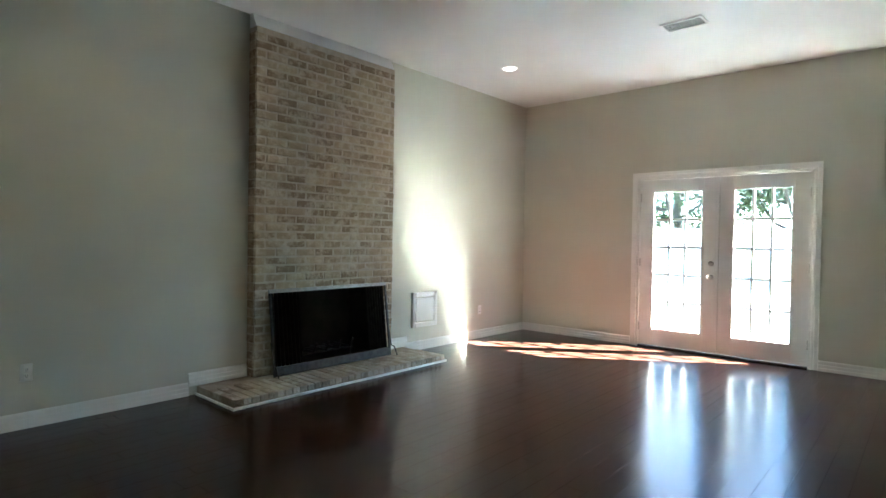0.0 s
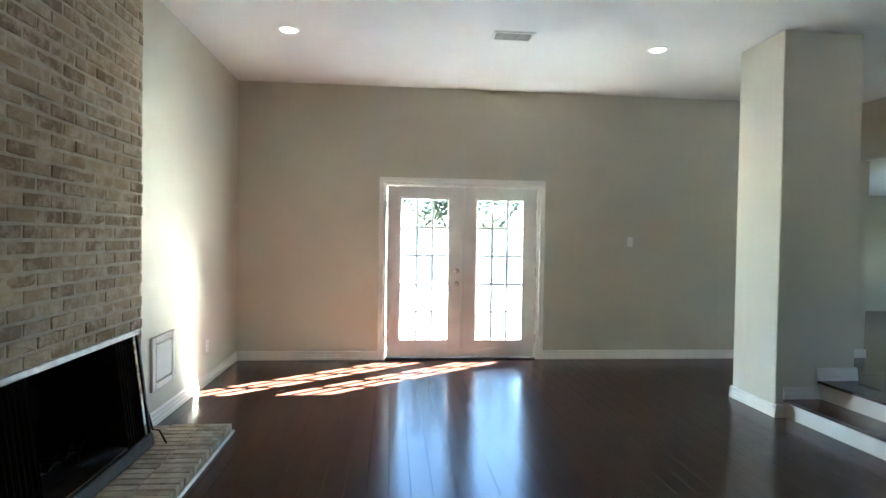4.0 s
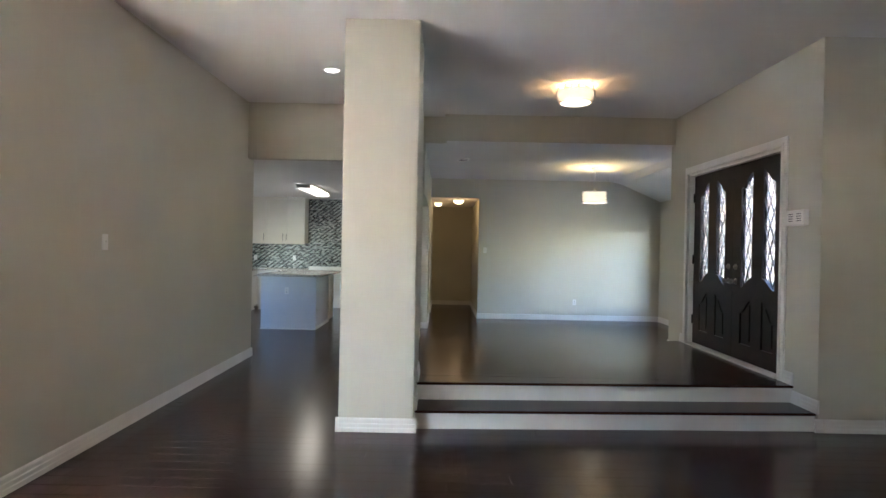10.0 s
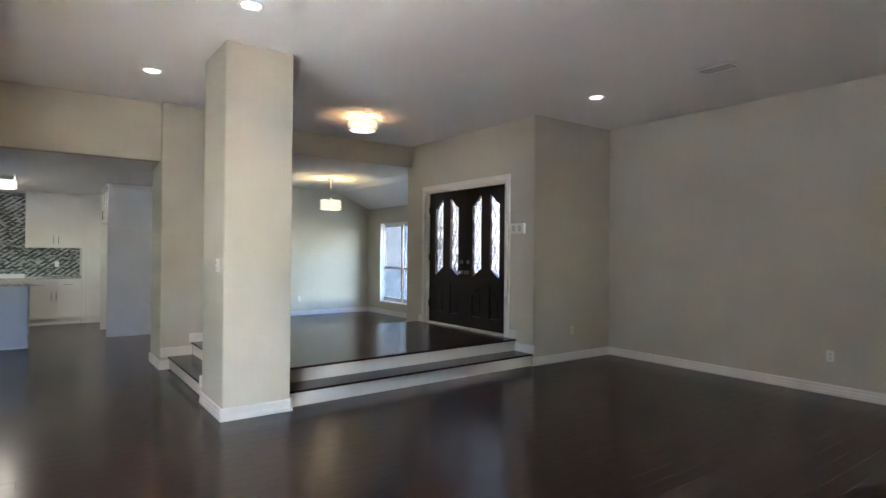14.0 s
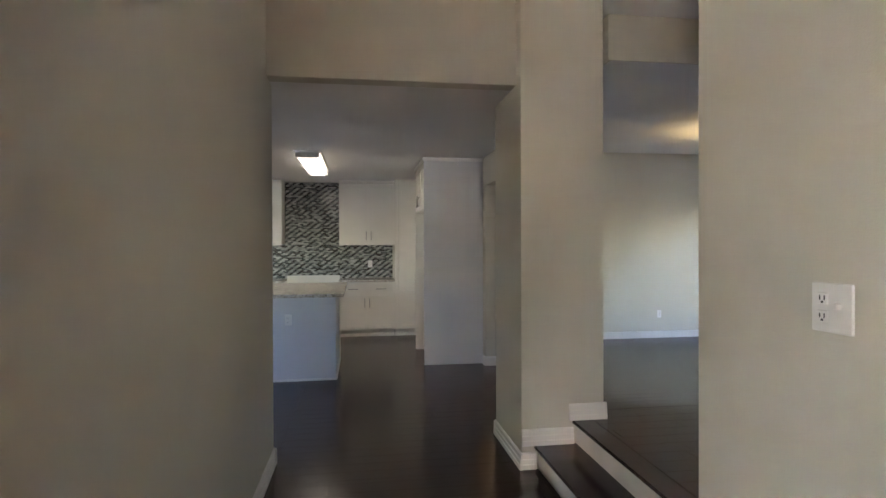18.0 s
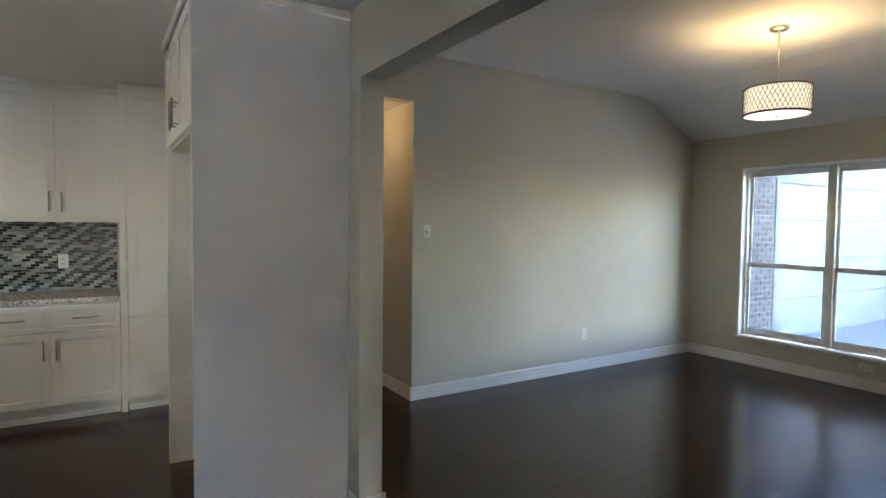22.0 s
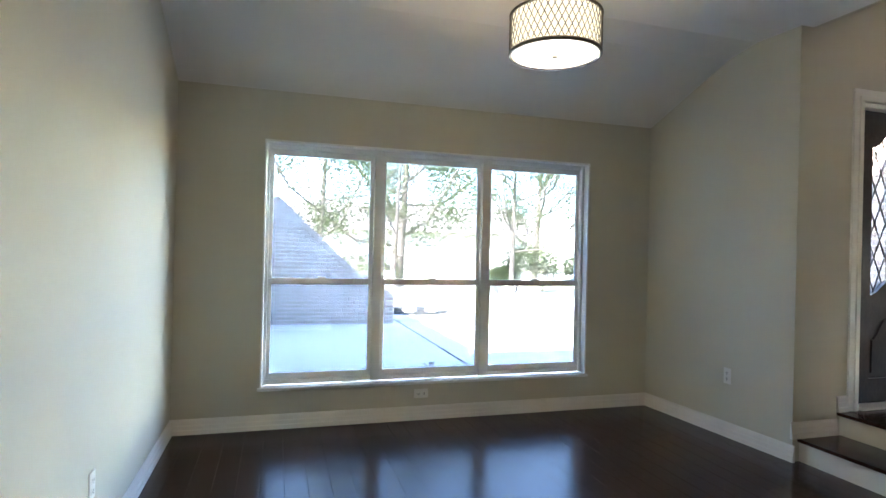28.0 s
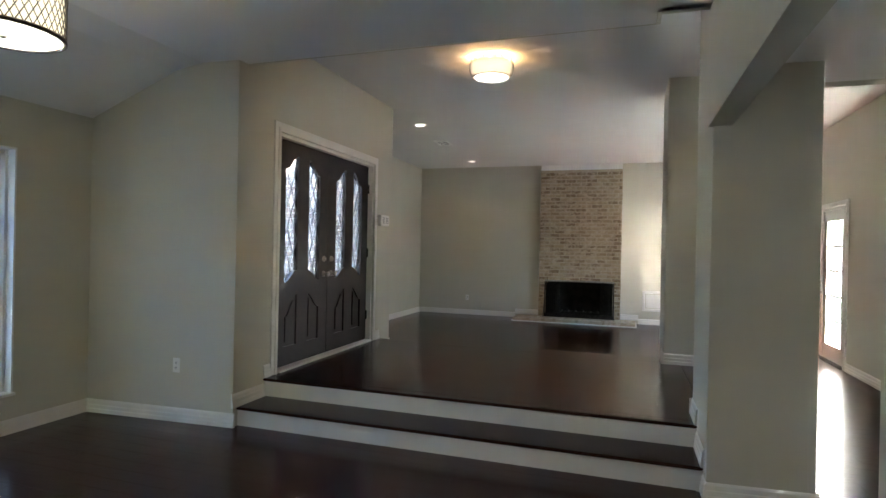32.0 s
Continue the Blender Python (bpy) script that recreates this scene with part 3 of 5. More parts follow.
def french_leaf(x0, x1, handed):
    """A white leaf with fifteen lites; handed: +1 if its knob is at the greater x."""
    y0, y1 = 4.385, 4.43
    door = thing("french_door", "white painted french door with fifteen glass lites, closed", "door", ((x0 + x1) / 2, 4.40, 0.02), group="french doors")
    door.matrix_basis = Matrix.Identity(4)
    gx0, gx1, gz0, gz1 = (x0 + x1) / 2 - 0.30, (x0 + x1) / 2 + 0.30, 0.215, 1.93
    part("stile", boxes((x0, gx0, y0, y1, 0.022, 2.062), bevel=0.002), DOOR_WHITE, door)
    part("stile", boxes((gx1, x1, y0, y1, 0.022, 2.062), bevel=0.002), DOOR_WHITE, door)
    part("bottom_rail", boxes((gx0, gx1, y0, y1, 0.022, gz0)), DOOR_WHITE, door)
    part("top_rail", boxes((gx0, gx1, y0, y1, gz1, 2.062)), DOOR_WHITE, door)
    w = 0.022
    part("glazing_bead", boxes((gx0, gx0 + w, y0 - 0.010, y0 + 0.012, gz0, gz1), (gx1 - w, gx1, y0 - 0.010, y0 + 0.012, gz0, gz1), (gx0 + w, gx1 - w, y0 - 0.010, y0 + 0.012, gz0, gz0 + w), (gx0 + w, gx1 - w, y0 - 0.010, y0 + 0.012, gz1 - w, gz1), bevel=0.003), DOOR_WHITE, door)
    ix0, ix1, iz0, iz1 = gx0 + w, gx1 - w, gz0 + w, gz1 - w
    dx, dz = (ix1 - ix0) / 3, (iz1 - iz0) / 5
    for i in (1, 2):
        part("muntin", boxes((ix0 + i * dx - 0.0125, ix0 + i * dx + 0.0125, y0 + 0.002, y0 + 0.042, iz0, iz1)), DOOR_WHITE, door)
    for j in range(1, 5):
        for i in range(3):
            part("muntin", boxes((ix0 + i * dx + (0.0125 if i else 0), ix0 + (i + 1) * dx - (0.0125 if i < 2 else 0), y0 + 0.003, y0 + 0.041, iz0 + j * dz - 0.0125, iz0 + j * dz + 0.0125)), DOOR_WHITE, door)
    for j in range(5):
        for i in range(3):
            p = part("pane", boxes((ix0 + i * dx + 0.004, ix0 + (i + 1) * dx - 0.004, y0 + 0.017, y0 + 0.021, iz0 + j * dz + 0.004, iz0 + (j + 1) * dz - 0.004)), GLASS, door, "glass pane tinted to dim and blue the daylight")
            p.visible_shadow = False
    hinge_x = x0 if handed > 0 else x1
    for z in (0.25, 1.05, 1.85):
        part("hinge", boxes((hinge_x - 0.012, hinge_x + 0.012, y0 - 0.012, y0 + 0.002, z - 0.05, z + 0.05), bevel=0.004), NICKEL, door, "brushed nickel hinge")
    return door


left_leaf = french_leaf(-3.183, -2.283, 1)
right_leaf = french_leaf(-2.277, -1.377, -1)
knob(left_leaf, -2.345, 4.385, 0.905, 1)
knob(left_leaf, -2.345, 4.385, 1.06, 1, deadbolt=True)
part("astragal", boxes((-2.300, -2.262, 4.372, 4.385, 0.022, 2.062), bevel=0.003), DOOR_WHITE, left_leaf)

casing("trim_front_door", 0.80, 2.72, UP, 2.42, -1.17, 1, width=0.085)
structure("jamb_front_door", boxes((0.80, 0.83, -1.308, -1.172, UP, 2.42), (2.69, 2.72, -1.308, -1.172, UP, 2.42), (0.83, 2.69, -1.308, -1.172, 2.39, 2.42)), TRIM, "white painted front door jamb", "trim")
structure("threshold_front_door", boxes((0.83, 2.69, -1.32, -1.14, UP + 0.001, UP + 0.022), bevel=0.005), TRIM, "pale wooden threshold of the front door", "threshold")


def front_leaf(x_meet, way):
    """A dark leaf from the meeting edge outwards; way: +1 towards greater x. Local u runs from the meeting edge to the hinge."""
    door = thing("front_door", "dark espresso wooden front door with leaded glass lites, closed", "door", (0, 0, 0), group="front double door")
    y0, y1, z0, z1 = -1.275, -1.23, UP + 0.025, 2.388
    x = lambda u: x_meet + way * u

    def poly(name, pts, ya=y0, yb=y1, mat=ESPRESSO, bevel=0.0):
        return part(name, prism([(x(u), z) for u, z in pts], "y", ya, yb), mat, door)
    stiles, lites = [(0.002, 0.165), (0.375, 0.555), (0.765, 0.926)], [(0.165, 0.375, True), (0.555, 0.765, False)]
    for a, b in stiles:
        poly("stile", [(a, z0), (b, z0), (b, z1), (a, z1)])
    for a, b, inner in lites:
        near, far = (a, b) if inner else (b, a)          # near: the edge at the outer stile, far: at the middle stile
        arch = lambda low, high: [(near + (far - near) * s, low + (high - low) * (1 - math.cos(math.pi * s)) / 2) for s in (0, 0.12, 0.3, 0.45, 0.6, 0.8, 1.0)]
        top, bot, pan = arch(2.13, 2.27), arch(1.09, 1.20), arch(0.82, 0.97)
        poly("top_rail", top + [(far, z1), (near, z1)])
        poly("lock_rail", pan + bot[::-1])
        poly("bottom_rail", [(a, z0), (b, z0), (b, 0.50), (a, 0.50)])
        p = poly("pane", bot + top[::-1], -1.255, -1.250, LEADED)
        p.visible_shadow = False
        tagged(p, "glass with diamond lead lines, tinted to dim the daylight")
        sh = lambda pts, k, dz: [((a + b) / 2 + (u - (a + b) / 2) * k, z + dz) for u, z in pts]
        poly("panel", [(a, 0.50), (b, 0.50)] + (pan[::-1] if inner else pan), -1.262, -1.246)
        inset = [(a + 0.035, 0.54), (b - 0.035, 0.54)]
        crown = sh(pan, 0.66, -0.05)
        poly("raised_panel", inset + (crown[::-1] if inner else crown), -1.245, -1.233)
        lo_at = lambda u: np.interp((u - near) / (far - near), [(q[0] - near) / (far - near) for q in bot], [q[1] for q in bot])
        hi_at = lambda u: np.interp((u - near) / (far - near), [(q[0] - near) / (far - near) for q in top], [q[1] for q in top])
        pitch, rows = (b - a) / 2, []
        for sgn in (1, -1):
            for k in range(-4, 30):
                pts = []
                for i in range(41):
                    u = a + (b - a) * i / 40
                    z = 1.0 + k * 0.24 + sgn * (u - a) * 0.48 / (b - a)
                    if lo_at(u) <= z <= hi_at(u):
                        pts.append((x(u), -1.2475, z))
                if len(pts) > 2:
                    rows.append(tube([pts[0], pts[-1]], 0.0055, 5))
        part("lead_came", merge(*rows), LEAD, door, "dark diamond lead lines")
    hx = x(0.928)
    for z in (0.62, 1.36, 2.12):
        part("hinge", boxes((hx - 0.014, hx + 0.014, -1.23, -1.214, z - 0.055, z + 0.055), bevel=0.004), IRON, door, "dark metal hinge")
    kx = x(0.075)
    knob(door, kx, -1.23, 1.30, -1, True, DULLSTEEL)
    knob(door, kx, -1.23, 1.145, -1, False, DULLSTEEL)
    return door


front_leaf(1.76, 1)
front_leaf(1.76, -1)

# dining window of three double-hung units
structure("jamb_window", boxes((3.97, 3.984, -2.705, -2.566, 0.30, 2.11), (6.626, 6.64, -2.705, -2.566, 0.30, 2.11), (3.984, 6.626, -2.705, -2.566, 2.096, 2.11)), VINYL, "white painted window jamb lining", "trim")
window = tagged(new("window_1"), "wide white triple double-hung window", "window", kind="structure")
wy0, wy1 = -2.70, -2.645
for a, b in ((3.986, 4.01), (6.60, 6.624), (4.86, 4.93), (5.752, 5.824)):
    part("mullion", boxes((a, b, wy0, wy1 + 0.015, 0.304, 2.094), bevel=0.003), VINYL, window)
part("window_frame", boxes((4.01, 6.60, wy0, wy1, 2.06, 2.094), (4.01, 6.60, wy0, wy1, 0.304, 0.345), bevel=0.003), VINYL, window)
part("window_sill", boxes((3.955, 6.655, wy1, -2.552, 0.279, 0.302), bevel=0.004), VINYL, window, "white painted window sill")
for a, b in ((4.01, 4.86), (4.93, 5.752), (5.824, 6.60)):
    for z0, z1, dy in ((0.345, 1.095, 0.0), (1.045, 2.06, -0.022)):
        ya, yb = wy0 + 0.024 + dy, wy0 + 0.046 + dy
        sash = part("sash", boxes((a, a + 0.026, ya, yb, z0, z1), (b - 0.026, b, ya, yb, z0, z1), (a + 0.026, b - 0.026, ya, yb, z0, z0 + 0.042), (a + 0.026, b - 0.026, ya, yb, z1 - 0.042, z1), bevel=0.002), VINYL, window)
        pane = part("pane", boxes((a + 0.024, b - 0.024, ya + 0.009, ya + 0.013, z0 + 0.028, z1 - 0.028)), GLASS_FRONT, sash, "window glass tinted to dim and blue the daylight")
        pane.visible_shadow = False
    part("sash_lock", boxes(((a + b) / 2 - 0.03, (a + b) / 2 + 0.03, wy1 - 0.012, wy1 + 0.012, 1.096, 1.108), bevel=0.003), VINYL, window)

nook_window = tagged(new("window_2"), "white framed breakfast nook window", "window", kind="structure")
part("window_frame", boxes((2.84, 2.90, 6.0, 6.06, 0.75, 2.10), (2.84, 2.90, 7.94, 8.0, 0.75, 2.10), (2.84, 2.90, 6.06, 7.94, 2.04, 2.10), (2.84, 2.90, 6.06, 7.94, 0.75, 0.81), (2.84, 2.90, 6.97, 7.03, 0.81, 2.04)), VINYL, nook_window)
for a, b in ((6.06, 6.97), (7.03, 7.94)):
    pane = part("pane", boxes((2.868, 2.872, a, b, 0.81, 2.04)), GLASS, nook_window)
    pane.visible_shadow = False


# ---- living room ----
hearth_y0, hearth_y1, brick_y0, brick_y1, BX, HX, HT, BT = -0.44, 1.93, 0.01, 1.632, -4.79, -4.27, 0.075, 3.095
FB = (0.195, 1.485, HT, 0.80)
fireplace = thing("fireplace", "tall whitewashed brick fireplace with a black firebox", "fireplace")
for ya, yb, za in ((brick_y0 + 0.004, FB[0], HT), (FB[1], brick_y1 - 0.004, HT), (FB[0], FB[1], FB[3])):
    part("mortar_bed", boxes((-4.898, BX + 0.008, ya, yb, za, BT)), MORTAR, fireplace)
part("bulkhead", prism([(BX, BT), (-4.898, BT), (-4.898, LC - 0.002), (BX - 0.06, LC - 0.002)], "y", brick_y0, brick_y1), CEIL, fireplace, "smooth sloping plaster above the brick")
for piece, span in (("firebox_back", (-5.35, -5.33, 0.12, 1.56, HT, 0.86)), ("firebox_side", (-5.33, -4.80, 0.12, FB[0] + 0.002, HT, 0.86)), ("firebox_side", (-5.33, -4.80, FB[1] - 0.002, 1.56, HT, 0.86)), ("firebox_top", (-5.33, -4.80, FB[0], FB[1], 0.80, 0.86)), ("firebox_floor", (-5.33, -4.80, FB[0], FB[1], HT - 0.02, HT + 0.002))):
    part(piece, boxes(span), SOOT, fireplace, "soot-black firebox lining")
grate = part("grate", merge(*[tube([(-5.22, y, 0.17), (-4.95, y, 0.17), (-4.90, y, 0.26)], 0.010, 6) for y in (0.45, 0.6, 0.75, 0.9, 1.05, 1.2)], tube([(-5.18, 0.4, 0.16), (-5.18, 1.25, 0.16)], 0.011, 6), tube([(-4.97, 0.4, 0.16), (-4.97, 1.25, 0.16)], 0.011, 6), *[tube([(x, y, HT), (x, y, 0.16)], 0.01, 6) for x in (-5.18, -4.97) for y in (0.43, 1.22)]), IRON, fireplace, "black iron log grate")

# a framed fire screen leaning against the brick
screen = thing("fire_screen", "dark metal fire screen with mesh curtains leaning on the brick", "fire screen", (-4.665, 0.825, HT))
lean = Matrix.Rotation(radians(-7.5), 4, "Y")


def leaning(bm):
    bm.transform(lean)
    return bm


W2 = 0.68
part("top_bar", leaning(boxes((-0.008, 0.012, -W2 - 0.012, W2 + 0.012, 0.728, 0.762), bevel=0.003)), DULLSTEEL, screen, "pale steel top bar")
for s in (-1, 1):
    part("side_bar", leaning(boxes((-0.006, 0.010, s * W2 - 0.012, s * W2 + 0.012, 0.0, 0.728), bevel=0.003)), IRON, screen)
    part("foot", tube([(-0.045, s * (W2 + 0.014), 0.30), (0.005, s * (W2 + 0.014), 0.10), (0.045, s * (W2 + 0.016), 0.095), (0.09, s * (W2 + 0.018), 0.008)], 0.006, 6), IRON, screen, "bent black iron foot")
part("bottom_rail", leaning(boxes((-0.008, 0.026, -W2, W2, 0.004, 0.086), bevel=0.006)), IRON, screen, "low dark metal rail")
for a, b in ((-W2 + 0.02, -W2 + 0.30), (W2 - 0.26, W2 - 0.02)):
    curtain = bmesh.new()
    rows = []
    for k in range(49):
        q = k / 48
        yy, xx = a + (b - a) * q, -0.016 + 0.010 * math.sin(q * 2 * math.pi * 7)
        rows.append((curtain.verts.new((xx, yy, 0.05)), curtain.verts.new((xx, yy, 0.735))))
    for (p, q), (r, t) in zip(rows, rows[1:]):
        curtain.faces.new((p, r, t, q)).smooth = True
    bmesh.ops.solidify(curtain, geom=curtain.faces[:], thickness=0.003)
    part("mesh_curtain", leaning(curtain), IRON, screen, "gathered black chain-mesh curtain")
hearth = thing("hearth", "low whitewashed brick hearth with white trim", "hearth")
part("mortar_bed", boxes((-4.898, HX - 0.012, hearth_y0 + 0.012, hearth_y1 - 0.012, 0.0, HT - 0.008)), MORTAR, hearth)
part("shoe_moulding", boxes((HX + 0.001, HX + 0.016, hearth_y0 - 0.016, hearth_y1 + 0.016, 0.0, 0.022), (-4.878, HX + 0.001, hearth_y0 - 0.016, hearth_y0 - 0.001, 0.0, 0.022), (-4.878, HX + 0.001, hearth_y1 + 0.001, hearth_y1 + 0.016, 0.0, 0.022), bevel=0.004), TRIM, hearth, "white painted shoe moulding")

access = thing("access_panel", "white framed access panel set in the wall", "panel")
part("frame", boxes((-4.902, -4.878, 2.05, 2.105, 0.265, 0.672), (-4.902, -4.878, 2.425, 2.48, 0.265, 0.672), (-4.902, -4.878, 2.105, 2.425, 0.265, 0.32), (-4.902, -4.878, 2.105, 2.425, 0.617, 0.672), bevel=0.006), TRIM, access)
part("door", boxes((-4.902, -4.880, 2.118, 2.412, 0.333, 0.604), bevel=0.005), TRIM, access)


# ---- wall plates ----
def plate(at, normal, kind_="outlet", gangs=1):
    """A white wall plate whose face looks along the normal (a unit axis)."""
    rz = {(0, -1): 0, (1, 0): 90, (0, 1): 180, (-1, 0): 270}[normal]
    words = {"outlet": "white plastic duplex wall outlet", "switch": "white plastic light switch on the wall", "dimmer": "white plastic dimmer switch with a round knob", "combo": "white wall plate with a switch and an outlet", "flat": "white plastic wall outlet lying on its side"}
    ob = thing("wall_" + ("outlet" if kind_ in ("outlet", "flat") else "switch"), words[kind_], "outlet" if kind_ in ("outlet", "flat") else "switch", at, rz)
    w, h = (0.035 + 0.023 * (gangs - 1), 0.058)
    if kind_ == "flat":
        w, h = h, w
    part("plate", boxes((-w, w, -0.007, 0.001, -h, h), bevel=0.003), PLASTIC, ob)
    spots = {"outlet": [(0, 0.021, "o"), (0, -0.021, "o")], "flat": [(0.021, 0, "o"), (-0.021, 0, "o")], "switch": [(0, 0, "s")], "dimmer": [(0, 0, "d")], "combo": [(-0.023, 0.021, "o"), (-0.023, -0.021, "o"), (0.023, 0, "s")]}[kind_]
    for x, z, what in spots:
        if what == "o":
            part("socket", boxes((x - 0.016, x + 0.016, -0.0095, -0.006, z - 0.014, z + 0.014), bevel=0.002), PLASTIC, ob)
            part("slots", boxes((x - 0.008, x - 0.005, -0.0102, -0.008, z - 0.004, z + 0.007), (x + 0.005, x + 0.008, -0.0102, -0.008, z - 0.004, z + 0.007), (x - 0.003, x + 0.003, -0.0102, -0.008, z - 0.011, z - 0.006)), DARKHOLE, ob)
        elif what == "s":
            part("toggle", boxes((x - 0.005, x + 0.005, -0.020, -0.006, z - 0.002, z + 0.013), bevel=0.002), PLASTIC, ob)
        else:
            bm = lathe([(0.0, 0.0), (0.017, 0.0), (0.015, 0.018), (0.0, 0.018)], 20)
            bm.transform(Matrix.Translation((x, -0.006, z)) @ Matrix.Rotation(radians(90), 4, "X"))
            part("dial", bm, PLASTIC, ob)
    return ob


for at, normal, what, gangs in [((-4.90, -1.57, 0.37), (1, 0), "outlet", 1), ((-4.90, 3.33, 0.37), (1, 0), "outlet", 1), ((0.27, -1.90, 0.40), (-1, 0), "outlet", 1), ((-2.50, -2.69, 0.40), (0, 1), "outlet", 1),
                                ((-0.21, 4.36, 1.44), (0, -1), "switch", 1), ((0.26, 2.695, 1.31), (0, 1), "combo", 2), ((7.225, 1.03, 1.41), (-1, 0), "dimmer", 1), ((7.225, -0.83, 0.37), (-1, 0), "outlet", 1),
                                ((3.304, -1.69, 0.45), (1, 0), "outlet", 1), ((5.43, -2.57, 0.205), (0, 1), "flat", 1)]:
    plate(at, normal, what, gangs)
chime = thing("door_chime", "wide white plastic door chime box beside the front door", "door chime", (0.545, -1.17, 1.76))
part("cover", boxes((-0.125, 0.125, -0.001, 0.045, -0.068, 0.068), bevel=0.008), PLASTIC, chime)
for cx in (-0.055, 0.055):
    part("grille", boxes(*[(cx - 0.03, cx + 0.03, 0.045, 0.0475, z, z + 0.006) for z in (-0.03, -0.01, 0.01, 0.03)]), VENTGREY, chime, "dark sound slots")


# ---- ceiling fixtures ----
def can_light(x, y, z, watts):
    ob = thing("recessed_light", "small round recessed ceiling light, lit", "ceiling light", (x, y, z), group="recessed lights")
    part("trim_ring", lathe([(0.070, -0.001), (0.072, -0.006), (0.092, -0.004), (0.095, 0.001)], 36), PLASTIC, ob)
    part("lens", lathe([(0.0, -0.004), (0.069, -0.003), (0.070, 0.0)], 32), CAN_GLOW, ob, "glowing lens")
    lamp = new("recessed_lamp", bpy.data.lights.new("recessed_lamp", "SPOT"))
    lamp.data.energy, lamp.data.color, lamp.data.spot_size, lamp.data.spot_blend, lamp.data.shadow_soft_size = watts, (1.0, 0.84, 0.62), radians(120), 0.6, 0.05
    lamp.location = (x, y, z - 0.012)


CANS = [(-4.03, 2.68, LC), (-0.70, 2.73, LC), (-0.70, -1.16, LC), (-4.08, -1.30, LC), (1.39, 3.06, LC), (7.46, 6.20, KC)]
for x, y, z in CANS:
    can_light(x, y, z, CAN_WATTS)


def ceiling_vent(x, y, z, lx, ly):
    ob = thing("ceiling_vent", "white metal slatted ceiling air vent", "air vent", (x, y, z))
    f = 0.022
    part("frame", boxes((-lx, -lx + f, -ly, ly, -0.014, 0.001), (lx - f, lx, -ly, ly, -0.014, 0.001), (-lx + f, lx - f, -ly, -ly + f, -0.014, 0.001), (-lx + f, lx - f, ly - f, ly, -0.014, 0.001), bevel=0.003), PLASTIC, ob)
    part("backing", boxes((-lx + f, lx - f, -ly + f, ly - f, -0.0055, 0.0005)), VENTGREY, ob, "dark opening behind the slats")
    count = 7
    slat = None
    for i in range(count):
        yy = -ly + f + (2 * ly - 2 * f) * (i + 0.5) / count
        if slat is None:
            bm = boxes((-lx + f, lx - f, -0.0042, 0.0042, -0.0005, 0.0005))
            bm.transform(Matrix.Rotation(radians(6), 4, "X"))
            slat = part("slat", bm, PLASTIC, ob)
            slat.location = (0, yy, -0.0105)
        else:
            other = new("slat", slat.data)
            other.parent = ob
            other.location = (0, yy, -0.0105)


ceiling_vent(-2.10, 2.56, LC, 0.18, 0.11)
ceiling_vent(-2.05, -1.25, LC, 0.18, 0.11)
ceiling_vent(4.74, 1.60, DC, 0.15, 0.09)
ceiling_vent(6.22, 5.84, KC, 0.15, 0.11)


def lattice(radius, z0, z1, around, up, wire, low=1.0):
    """A diamond lattice of flat wires round a drum, and its two rims."""
    runs = []
    for sgn in (1, -1):
        for k in range(around):
            pts = []
            for i in range(7):
                s = i / 6
                a = 2 * math.pi * (k + sgn * s * up) / around
                r = radius * (low + (1 - low) * min(1, s * 2) ** 0.7)
                pts.append((r * math.cos(a), r * math.sin(a), z0 + (z1 - z0) * s))
            runs.append(tube(pts, wire, 4))
    return merge(*runs)


